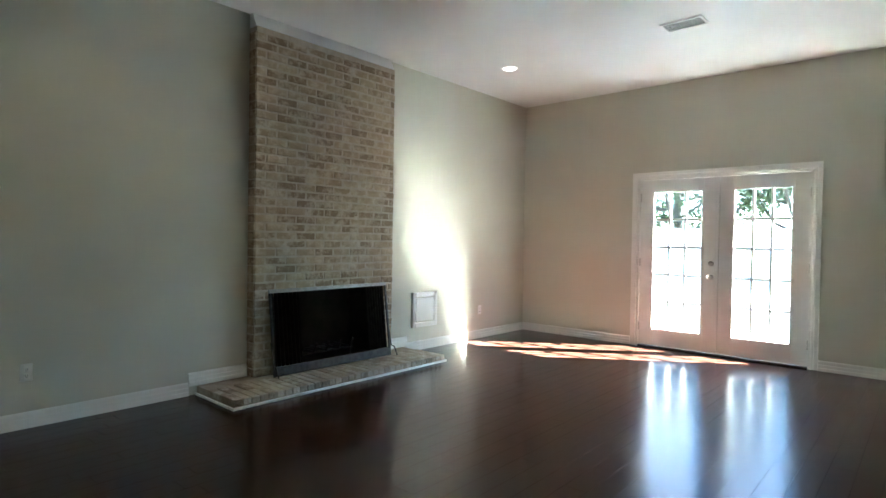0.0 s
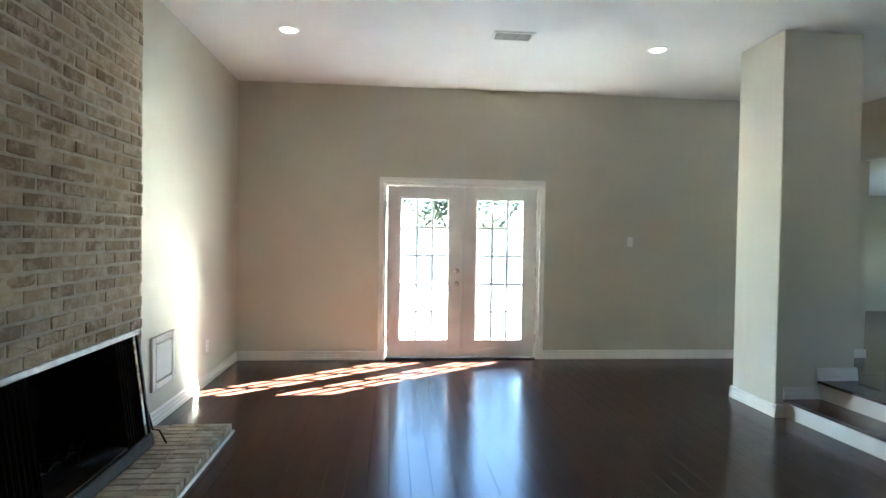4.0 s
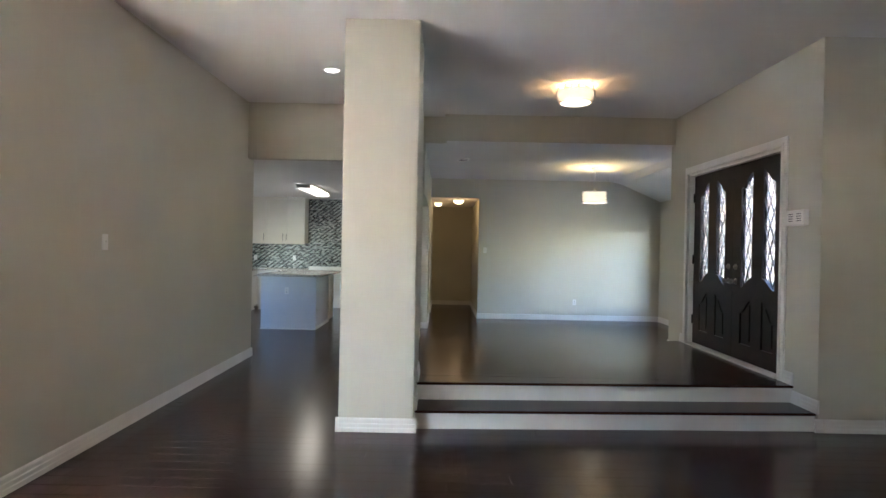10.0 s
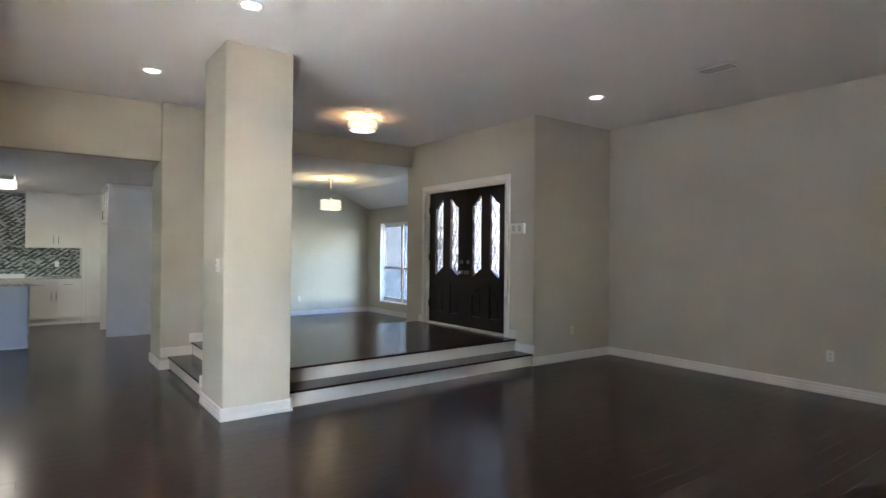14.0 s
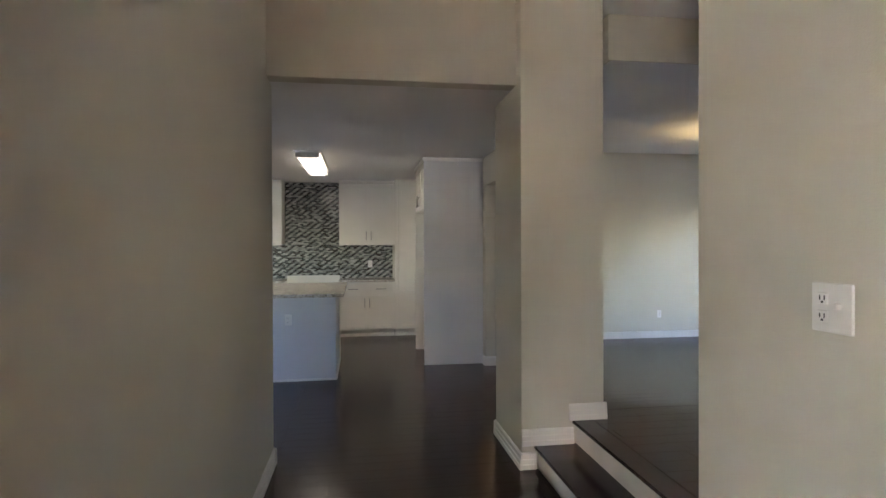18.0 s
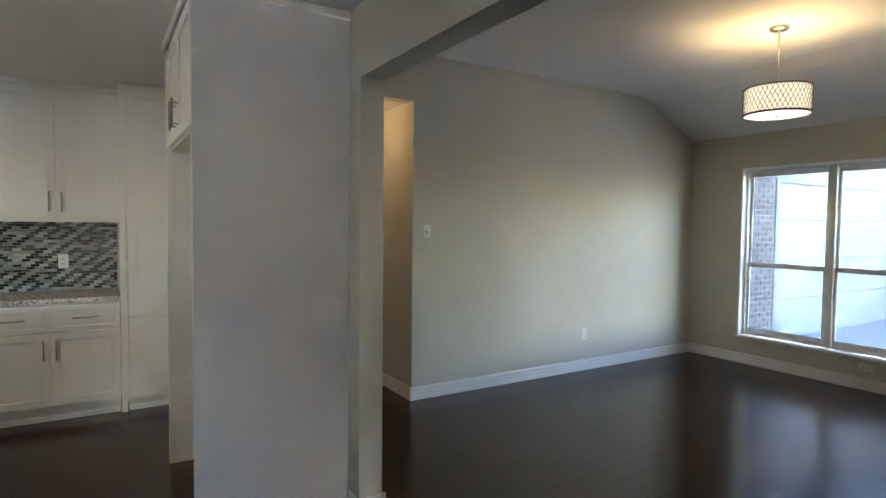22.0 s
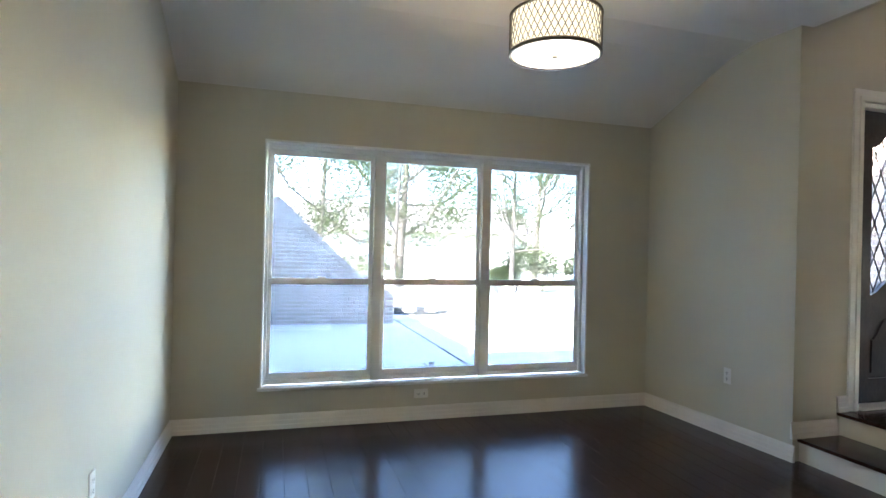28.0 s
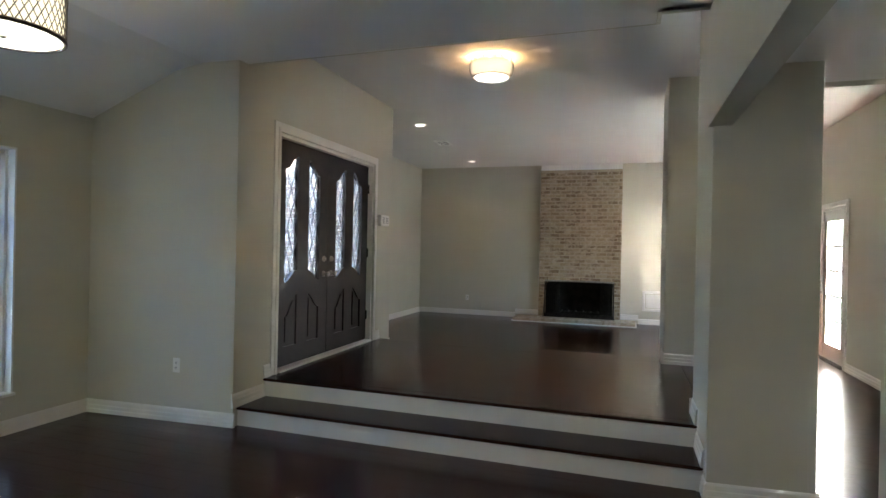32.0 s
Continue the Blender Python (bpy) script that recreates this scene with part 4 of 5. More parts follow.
def drum_light(name, label, x, y, ceiling, top, bottom, radius, watts, hung):
    ob = thing(name, label, "pendant light" if hung else "ceiling light", (x, y, ceiling))
    t, b = top - ceiling, bottom - ceiling
    part("canopy", lathe([(0.0, 0.0), (0.065, 0.0), (0.065, -0.012), (0.055, -0.024), (0.0, -0.026)] if hung else [(0.0, 0.0), (radius * 0.62, 0.0), (radius * 0.62, -0.02), (0.0, -0.022)], 32), NICKEL, ob, "polished nickel canopy")
    part("rod", tube([(0, 0, -0.02), (0, 0, b + 0.012 if hung else -0.045)], 0.006, 8), NICKEL, ob)
    if hung:
        part("shade", lathe([(radius * 0.96, b + 0.02), (radius * 0.96, t - 0.006)], 48), SHADE, ob, "glowing white fabric inner shade")
    else:
        part("crystal_liner", lathe([(radius * 0.80, b + 0.02), (radius * 0.93, b + 0.06), (radius * 0.95, b + 0.085), (radius * 0.95, -0.060)], 48), LINER, ob, "glowing cut-glass liner")
    low = 1.0 if hung else 0.84
    part("lattice", lattice(radius, b + 0.012, t - 0.008, 44, 3 if hung else 5, 0.0024, low), DARKNICKEL, ob, "nickel diamond lattice")
    for z, r in ((t - 0.010, radius), (b + 0.010, radius * low)):
        h = (0.007 if z < t - 0.02 else 0.004) if hung else 0.0035
        part("rim", lathe([(r - 0.010, z - h), (r + 0.004, z - h), (r + 0.004, z + h), (r - 0.010, z + h), (r - 0.010, z - h)], 48), DARKNICKEL if hung else NICKEL, ob)
    part("diffuser", lathe([(0.0, b + 0.004), (radius * low - 0.012, b + 0.008)], 48), DIFFUSER, ob, "glowing frosted glass diffuser")
    if not hung:
        # Added upright posts whose shadows break the ceiling glow into rays.
        for k in range(26):
            a = 2 * math.pi * (k + 0.25 * math.sin(k * 2.3)) / 26
            c, d = radius * 0.9 * math.cos(a), radius * 0.9 * math.sin(a)
            part("ray_post", tube([(c, d, -0.072), (c, d, -0.030 + 0.012 * math.sin(k * 1.9)), (c, d, -0.004)], 0.0075 + 0.0035 * math.sin(k * 3.1), 6), NICKEL, ob, "added nickel post that splits the glow into rays")
    part("finial", lathe([(0.0, b - 0.012), (0.012, b - 0.008), (0.014, b + 0.002), (0.0, b + 0.004)], 16), NICKEL, ob)
    part("spider", merge(*[tube([(0, 0, t - 0.012), (radius * 0.98 * math.cos(a), radius * 0.98 * math.sin(a), t - 0.012)], 0.003, 5) for a in (0.3, 2.4, 4.5)]), NICKEL, ob)
    if hung:
        for k in range(2):
            bulb("lamp_in_" + name, (x + 0.09 - 0.18 * k, y, ceiling + (t + b) / 2 + 0.02), watts / 2, (1.0, 0.80, 0.46))
    else:
        bulb("lamp_in_" + name, (x, y, ceiling - 0.075), watts, (1.0, 0.62, 0.31), size=0.012)
    return ob


drum_light("pendant_light", "drum pendant with nickel lattice over a glowing shade", 5.315, -0.69, DC, 2.455, 2.255, 0.213, PENDANT_WATTS, True)
drum_light("flush_light", "drum ceiling light with nickel lattice over a glowing shade", 1.80, 0.49, LC, LC - 0.045, LC - 0.185, 0.205, FLUSH_WATTS, False)

hall_light = thing("hall_light", "small frosted dome ceiling light in the hall, lit", "ceiling light", (7.62, 1.58, HC))
part("base", lathe([(0.0, 0.0), (0.135, 0.0), (0.135, -0.018), (0.11, -0.026)], 32), NICKEL, hall_light)
part("dome", lathe([(0.112, -0.020), (0.105, -0.052), (0.075, -0.082), (0.035, -0.096), (0.0, -0.099)], 32), DOME, hall_light, "glowing frosted glass dome")
bulb("lamp_in_hall", (7.62, 1.58, HC - 0.17), HALL_WATTS, (1.0, 0.66, 0.34))
far_light = thing("hall_light", "small frosted ceiling light further down the hall, lit", "ceiling light", (8.55, 2.02, HC))
part("base", lathe([(0.0, 0.0), (0.10, 0.0), (0.10, -0.016), (0.085, -0.022)], 32), NICKEL, far_light)
part("dome", lathe([(0.086, -0.018), (0.080, -0.05), (0.055, -0.078), (0.025, -0.09), (0.0, -0.092)], 32), DOME, far_light, "glowing frosted glass dome")
bulb("lamp_in_hall", (8.55, 2.02, HC - 0.15), HALL_WATTS / 6, (1.0, 0.66, 0.34))

troffer = thing("kitchen_light", "long rounded white fluorescent ceiling light, lit", "ceiling light", (6.32, 4.365, KC))
part("base", boxes((-0.83, 0.83, -0.155, 0.155, -0.022, 0.0), bevel=0.008), PLASTIC, troffer)
part("lens", boxes((-0.805, 0.805, -0.128, 0.128, -0.085, -0.020), bevel=0.028, segs=4), TROFFER, troffer, "glowing white acrylic lens")
for x in (-0.815, 0.815):
    part("end_band", boxes((x - 0.014, x + 0.014, -0.130, 0.130, -0.080, -0.018), bevel=0.01), NICKEL, troffer)
tube_lamp = new("kitchen_lamp", bpy.data.lights.new("kitchen_lamp", "AREA"))
tube_lamp.data.shape, tube_lamp.data.size, tube_lamp.data.size_y, tube_lamp.data.energy, tube_lamp.data.color = "RECTANGLE", 1.4, 0.22, KITCHEN_WATTS, (1.0, 0.96, 0.84)
tube_lamp.matrix_basis = pose(6.32, 4.365, KC - 0.092)


# ---- kitchen ----
def bar_handle(parent, x, y, z, length, upright=True, face="x"):
    """A slim nickel bar pull; the door face looks along -x or -y."""
    half = length / 2
    if face == "x":
        ends = [(x, y, z - half), (x, y, z + half)] if upright else [(x, y - half, z), (x, y + half, z)]
        bm = merge(tube([(p[0] - 0.030, p[1], p[2]) for p in ends], 0.0055, 8), *[tube([(x, *e), (x - 0.030, *e)], 0.004, 6) for e in ([(y, z - half * 0.7), (y, z + half * 0.7)] if upright else [(y - half * 0.7, z), (y + half * 0.7, z)])])
    else:
        s = -1 if face == "y" else 1
        ends = [(x, y + s * 0.03, z - half), (x, y + s * 0.03, z + half)] if upright else [(x - half, y + s * 0.03, z), (x + half, y + s * 0.03, z)]
        bm = merge(tube(ends, 0.0055, 8), *[tube([(ex, y, ez), (ex, y + s * 0.03, ez)], 0.004, 6) for ex, ez in ([(x, z - half * 0.7), (x, z + half * 0.7)] if upright else [(x - half * 0.7, z), (x + half * 0.7, z)])])
    # Darker metal than nickel: the dark floor's reflection is put into its colour.
    return part("handle", bm, DULLSTEEL, parent, "brushed nickel bar handle darkened as if reflecting the floor")


def shaker(name, parent, at, a0, a1, z0, z1, face="x", rail=0.055):
    """A framed door or drawer front on the plane at; a0..a1 along the front."""
    fr = rail if z1 - z0 > 0.22 else 0.035
    t = 0.019
    def span(p0, p1, q0, q1, d0, d1):
        if face == "x":
            return (at - d1, at - d0, p0, p1, q0, q1)
        return (p0, p1, at - d1, at - d0, q0, q1) if face == "y" else (p0, p1, at + d0, at + d1, q0, q1)
    spans = [span(a0, a0 + fr, z0, z1, 0, t), span(a1 - fr, a1, z0, z1, 0, t), span(a0 + fr, a1 - fr, z0, z0 + fr, 0, t), span(a0 + fr, a1 - fr, z1 - fr, z1, 0, t)]
    front = part(name, boxes(*spans, bevel=0.0015), CABINET, parent)
    part("inset", boxes(span(a0 + fr - 0.002, a1 - fr + 0.002, z0 + fr - 0.002, z1 - fr + 0.002, 0, 0.008)), CABINET, front)
    return front


def base_unit(label, x0, x1, y0, y1, face, doors, drawers=True):
    """A base cabinet: body, toe kick, drawer fronts over doors with bar handles. face 'x' looks to -x, 'y' to -y."""
    ob = thing("base_cabinet", label, "cabinet", group="kitchen base cabinets")
    if face == "x":
        part("body", boxes((x0, x1, y0, y1, 0.10, 0.87)), CABINET, ob)
        part("toe_kick", boxes((x0 + 0.05, x1, y0 + 0.002, y1 - 0.002, 0.0, 0.10), (x0 + 0.034, x0 + 0.052, y0 + 0.002, y1 - 0.002, 0.0, 0.035), bevel=0.002), CABINET, ob)
        a0, a1, at = y0, y1, x0
    else:
        part("body", boxes((x0, x1, y0, y1, 0.10, 0.87)), CABINET, ob)
        part("toe_kick", boxes((x0 + 0.002, x1 - 0.002, y0 + 0.05, y1, 0.0, 0.10), (x0 + 0.002, x1 - 0.002, y0 + 0.034, y0 + 0.052, 0.0, 0.035), bevel=0.002), CABINET, ob)
        a0, a1, at = x0, x1, y0
    w = (a1 - a0) / doors
    for i in range(doors):
        p, q = a0 + i * w + 0.0025, a0 + (i + 1) * w - 0.0025
        top = 0.659 if drawers else 0.85
        if drawers:
            d = shaker("drawer_front", ob, at, p, q, 0.664, 0.85, face)
            if face == "x":
                bar_handle(d, at - 0.019, (p + q) / 2, 0.762, 0.16, False)
            else:
                bar_handle(d, (p + q) / 2, at - 0.019, 0.762, 0.16, False, "y")
        door = shaker("door", ob, at, p, q, 0.125, top, face)
        inner = (q - 0.035) if i % 2 == 0 else (p + 0.035)
        if face == "x":
            bar_handle(door, at - 0.019, inner, top - 0.12, 0.15)
        else:
            bar_handle(door, inner, at - 0.019, top - 0.12, 0.15, True, "y")
    return ob


def wall_unit(label, y0, y1, splits, handles):
    ob = thing("wall_cabinet", label, "cabinet", group="kitchen wall cabinets")
    part("body", boxes((8.36, 8.688, y0, y1, 1.485, KC - 0.004)), CABINET, ob)
    part("light_rail", boxes((8.345, 8.362, y0, y1, 1.46, 1.49), bevel=0.003), CABINET, ob)
    part("crown", boxes((8.335, 8.36, y0 - 0.004, y1 + 0.004, KC - 0.05, KC - 0.003), bevel=0.006), CABINET, ob)
    for (p, q), h in zip(splits, handles):
        door = shaker("door", ob, 8.36, p + 0.002, q - 0.002, 1.495, KC - 0.06)
        bar_handle(door, 8.341, (p + 0.04) if h < 0 else (q - 0.04), 1.615, 0.15)
    return ob


CX = 8.07
base_unit("white shaker base cabinet with two drawers and two doors", CX, 8.688, 3.24, 4.12, "x", 2)
base_unit("white shaker base cabinet beside the range gap", CX, 8.688, 5.00, 5.98, "x", 2)
base_unit("white shaker sink cabinet with two doors", 7.00, CX, 6.00, 6.60, "y", 2)
wall_unit("white shaker wall cabinet pair beside the pantry", 3.20, 4.125, [(3.205, 3.648), (3.648, 4.12)], [1, -1])
wall_unit("white shaker wall cabinets in three doors", 5.03, 6.56, [(5.035, 5.475), (5.475, 5.907), (5.907, 6.55)], [1, -1, -1])

pantry = thing("pantry_cabinet", "tall white pantry cabinet beside the counter", "cabinet")
part("body", boxes((CX + 0.004, 8.688, 2.78, 3.195, 0.09, KC - 0.004)), CABINET, pantry)
part("toe_kick", boxes((CX + 0.05, 8.688, 2.79, 3.185, 0.0, 0.09), (CX + 0.03, CX + 0.052, 2.79, 3.185, 0.0, 0.035)), CABINET, pantry)
part("side_post", boxes((CX - 0.012, CX + 0.004, 3.195, 3.238, 0.0, KC - 0.004), bevel=0.002), CABINET, pantry)
shaker("upper_door", pantry, CX + 0.004, 2.795, 3.18, 0.745, KC - 0.06)
shaker("lower_door", pantry, CX + 0.004, 2.795, 3.18, 0.115, 0.725)

fridge_bay = thing("fridge_enclosure", "white painted refrigerator bay with a cabinet above", "cabinet")
part("side_panel", boxes((5.82, 5.845, 2.292, 3.02, 0.0, KC - 0.002), bevel=0.002), ISLAND, fridge_bay, "tall white end panel, coloured cool as if daylit")
part("side_panel", boxes((6.87, 6.895, 2.292, 3.02, 0.0, KC - 0.002), bevel=0.002), CABINET, fridge_bay, "tall white end panel")
part("top_cabinet", boxes((5.845, 6.87, 2.292, 2.998, 1.89, KC - 0.002)), CABINET, fridge_bay)
part("top_moulding", boxes((5.806, 5.822, 2.292, 3.034, KC - 0.045, KC - 0.002), (5.806, 6.90, 3.020, 3.036, KC - 0.045, KC - 0.002), bevel=0.004), TRIM, fridge_bay)
for p, q, h in ((5.855, 6.355, 1), (6.362, 6.862, -1)):
    d = shaker("door", fridge_bay, 2.998, p, q, 1.905, KC - 0.06, "Y")
    bar_handle(d, (q - 0.05) if h > 0 else (p + 0.05), 3.017, 2.02, 0.15, True, "Y")

island = thing("kitchen_island", "white panelled kitchen island under a granite top", "island")
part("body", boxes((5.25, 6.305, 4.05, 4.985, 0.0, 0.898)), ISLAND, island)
part("back_cabinet", boxes((6.305, 7.02, 4.11, 4.985, 0.0, 0.898)), CABINET, island)
part("end_post", boxes((6.27, 6.30, 4.036, 4.052, 0.0, 0.898), bevel=0.002), CABINET, island)
part("end_post", boxes((6.96, 7.02, 4.094, 4.112, 0.0, 0.898), bevel=0.002), CABINET, island)
part("skirting", boxes((5.238, 5.252, 4.038, 4.995, 0.0, 0.022), (5.252, 6.27, 4.037, 4.051, 0.0, 0.05), bevel=0.003), TRIM, island, "white shoe moulding")
plate((5.25, 4.55, 0.66), (-1, 0), "outlet")


def slab(name, label, spans, z0=0.868, z1=0.905):
    ob = thing(name, label, "countertop")
    part("slab", boxes(*spans_z(spans, z0, z1), bevel=0.005, segs=2), GRANITE, ob)
    return ob


def spans_z(spans, z0, z1):
    return [(*s, z0, z1) for s in spans]


slab("island_top", "speckled beige granite island top", [(5.19, 7.08, 3.965, 5.05)], 0.90, 0.938)
slab("countertop", "speckled granite counter beside the pantry", [(8.045, 8.688, 3.235, 4.125)])
slab("countertop", "speckled granite counter along the sink run", [(8.045, 8.688, 4.995, 6.62)])
slab("countertop", "speckled granite counter round the sink", [(6.16, 8.043, 5.975, 6.10), (6.16, 7.12, 6.1005, 6.62), (7.88, 8.043, 6.1005, 6.62), (7.1205, 7.8795, 6.50, 6.62)])
sink = thing("sink", "stainless steel undermount kitchen sink", "sink", (7.50, 6.30, 0.868))
part("bowl", boxes((-0.378, -0.37, -0.198, 0.198, -0.19, 0.0), (0.37, 0.378, -0.198, 0.198, -0.19, 0.0), (-0.37, 0.37, -0.198, -0.19, -0.19, 0.0), (-0.37, 0.37, 0.19, 0.198, -0.19, 0.0), (-0.37, 0.37, -0.19, 0.19, -0.19, -0.182)), STEEL, sink)
part("drain", lathe([(0.0, -0.180), (0.045, -0.180), (0.048, -0.176)], 24), STEEL, sink)
faucet = thing("faucet", "tall pull-down spring kitchen faucet in nickel", "faucet", (7.32, 6.555, 0.905))
part("base", lathe([(0.0, 0.0), (0.028, 0.0), (0.028, 0.01), (0.017, 0.02), (0.017, 0.16), (0.0, 0.16)], 20), NICKEL, faucet)
part("spout", tube([(0, 0, 0.15), (0, 0, 0.38)] + [(0.0, -0.11 + 0.11 * math.cos(a), 0.38 + 0.11 * math.sin(a)) for a in [k * math.pi / 10 for k in range(1, 11)]] + [(0, -0.22, 0.30)], 0.011, 8), NICKEL, faucet)
part("spray_head", lathe([(0.0, 0.0), (0.018, 0.0), (0.020, 0.08), (0.012, 0.12), (0.0, 0.12)], 16), NICKEL, faucet).location = (0, -0.22, 0.18)
part("holder", tube([(0, 0, 0.26), (0, -0.22, 0.26)], 0.006, 6), NICKEL, faucet)
part("lever", tube([(0.016, 0, 0.07), (0.06, 0, 0.075), (0.085, 0, 0.10)], 0.006, 6), NICKEL, faucet)
end_panel = thing("end_panel", "white panel closing the counter's end", "panel")
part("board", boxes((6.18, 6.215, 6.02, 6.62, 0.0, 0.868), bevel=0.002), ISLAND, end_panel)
part("shoe", boxes((6.166, 6.18, 6.012, 6.62, 0.0, 0.022)), TRIM, end_panel)

structure("wall_bar", boxes((6.18, 8.40, 6.622, 6.76, 0.0, 1.06)), WALL, "low greige wall behind the sink", "wall")
structure("wall_bar_end", boxes((8.40, 8.69, 6.622, 6.95, 0.0, KC)), CABINET, "white painted pier at the end of the bar", "wall")
slab("bar_ledge", "granite ledge on the low bar wall", [(6.665, 8.395, 6.59, 6.98)], 1.062, 1.095)
structure("wall_bar_pier", boxes((6.18, 6.66, 6.622, 6.76, 1.062, KC)), WALL, "greige wall behind the hanging cabinet", "wall")
hanging = thing("wall_cabinet", "white shaker cabinet hanging beside the bar opening", "cabinet")
part("body", boxes((6.16, 6.68, 6.32, 6.621, 1.47, KC - 0.003)), CABINET, hanging)
part("light_rail", boxes((6.16, 6.68, 6.305, 6.322, 1.445, 1.475)), CABINET, hanging)
for p, q, h in ((6.166, 6.417, 1), (6.423, 6.674, -1)):
    d = shaker("door", hanging, 6.32, p, q, 1.49, KC - 0.06, "y")
    bar_handle(d, (q - 0.035) if h > 0 else (p + 0.035), 6.301, 1.60, 0.15, True, "y")
structure("range_gap_panel", boxes((8.655, 8.688, 4.13, 4.99, 0.0, 0.955)), CABINET, "white board in the empty range gap", "panel")
for at, normal in (((8.68, 3.62, 1.14), (-1, 0)), ((8.68, 5.34, 1.14), (-1, 0)), ((8.68, 6.24, 1.14), (-1, 0)), ((7.72, 6.612, 1.0), (0, -1))):
    if at[2] > 1.05:
        plate(at, normal, "outlet")

for x in (6.25, 6.40):
    plate((x, 6.611, 1.16), (0, -1), "switch")
cord = thing("range_cord", "black electric range cord in the empty range gap", "cord", (8.60, 4.55, 0.0))
part("socket_box", boxes((-0.005, 0.05, -0.045, 0.045, 0.14, 0.25), bevel=0.008), DARKHOLE, cord)
part("cable", tube([(0.0, 0.0, 0.20), (-0.05, 0.01, 0.22), (-0.08, 0.03, 0.14), (-0.06, 0.05, 0.06), (-0.10, 0.03, 0.012), (-0.30, -0.02, 0.010), (-0.52, -0.08, 0.010)], 0.009, 7), DARKHOLE, cord)


# ---- outdoors ----
structure("ground", boxes((-400, 400, -400, 400, -0.6, -0.16)), GRASS, "green lawn round the house", "ground")
structure("pavement_drive", boxes((-3.0, 9.0, -22.0, -2.84, -0.4, -0.12), bevel=0.01), CONCRETE, "pale concrete driveway with dark joints", "driveway")
structure("pavement_patio", boxes((-9.0, 2.6, 4.52, 15.9, -0.4, -0.03), bevel=0.01), CONCRETE, "pale concrete patio outside the french doors", "patio")
structure("road", boxes((-120, 120, -34, -26, -0.4, -0.14)), CONCRETE, "pale street beyond the front lawn", "road")
structure("porch", boxes((0.45, 3.25, -3.4, -1.312, -0.3, UP - 0.03), bevel=0.01), CONCRETE, "pale concrete front porch", "porch")
for k, (x0, y0, x1, y1) in enumerate(((4.17, -2.9, 4.17, -13), (-3, -9.4, 4.15, -9.4), (4.19, -13.0, 8.9, -13.0))):
    structure("drive_joint", boxes((min(x0, x1) - 0.012, max(x0, x1) + 0.012, min(y0, y1) - 0.012, max(y0, y1) + 0.012, -0.122, -0.116)), SOOT, "dark joint in the concrete drive", "joint")

# Out of sight; its overhang is deepened to keep sky light off the wall.
structure("trim_eave", boxes((3.45, 7.27, -3.62, -2.84, 2.50, 2.56), (3.45, 7.27, -3.65, -3.62, 2.46, 2.66)), EAVE, "unseen eave added to shade the dining room window", "eave")
garage = thing("garage_wing", "brick garage wing with a white garage door", "building")
part("wall", boxes((7.30, 7.5, -4.55, -2.72, -0.4, 2.6), (7.30, 7.5, -9.05, -8.5, -0.4, 2.6), (7.30, 7.5, -8.5, -4.55, 2.15, 2.6), (7.5, 13.0, -9.2, -9.05, -0.4, 2.6)), OUTMORTAR, garage)
part("garage_door", boxes(*[(7.38, 7.43, -8.5, -4.55, -0.12 + k * 0.57, -0.12 + k * 0.57 + 0.56) for k in range(4)], bevel=0.008), TRIM, garage, "white sectional garage door")
part("door_jamb", boxes((7.285, 7.38, -8.54, -8.44, -0.12, 2.2), (7.285, 7.38, -4.61, -4.51, -0.12, 2.2), (7.285, 7.38, -8.44, -4.61, 2.1, 2.2)), EAVE, garage)
part("eave", boxes((6.98, 13.0, -9.6, -3.66, 2.6, 2.66), (6.95, 6.98, -9.6, -3.66, 2.50, 2.78)), EAVE, garage, "painted eave and fascia")
part("roof", prism([(6.93, 2.785), (13.0, 2.785), (13.0, 5.2)], "y", -9.7, -3.66), SHINGLE, garage)
wing = thing("wing_wall", "brick garden wall with a sloping top", "wall")
part("core", prism([(7.30, -0.4), (7.30, 2.26), (6.55, 2.26), (5.05, 0.85), (4.32, 0.85), (4.32, -0.4)], "y", -9.30, -9.05), OUTMORTAR, wing)
slope = math.atan2(2.26 - 0.85, 6.55 - 5.05)
cap = boxes(*[(k * 0.076, k * 0.076 + 0.064, -0.125, 0.14, -0.085, 0.022) for k in range(27)], bevel=0.004)
cap.transform(Matrix.Translation((5.05, -9.175, 0.85)) @ Matrix.Rotation(-slope, 4, "Y"))
part("brick_edge", cap, OUTBRICK, wing, "row of bricks set on edge along the slope")
part("pier", boxes((4.32, 4.78, -9.05, -9.0, -0.3, 0.9), bevel=0.01), OUTMORTAR, wing)


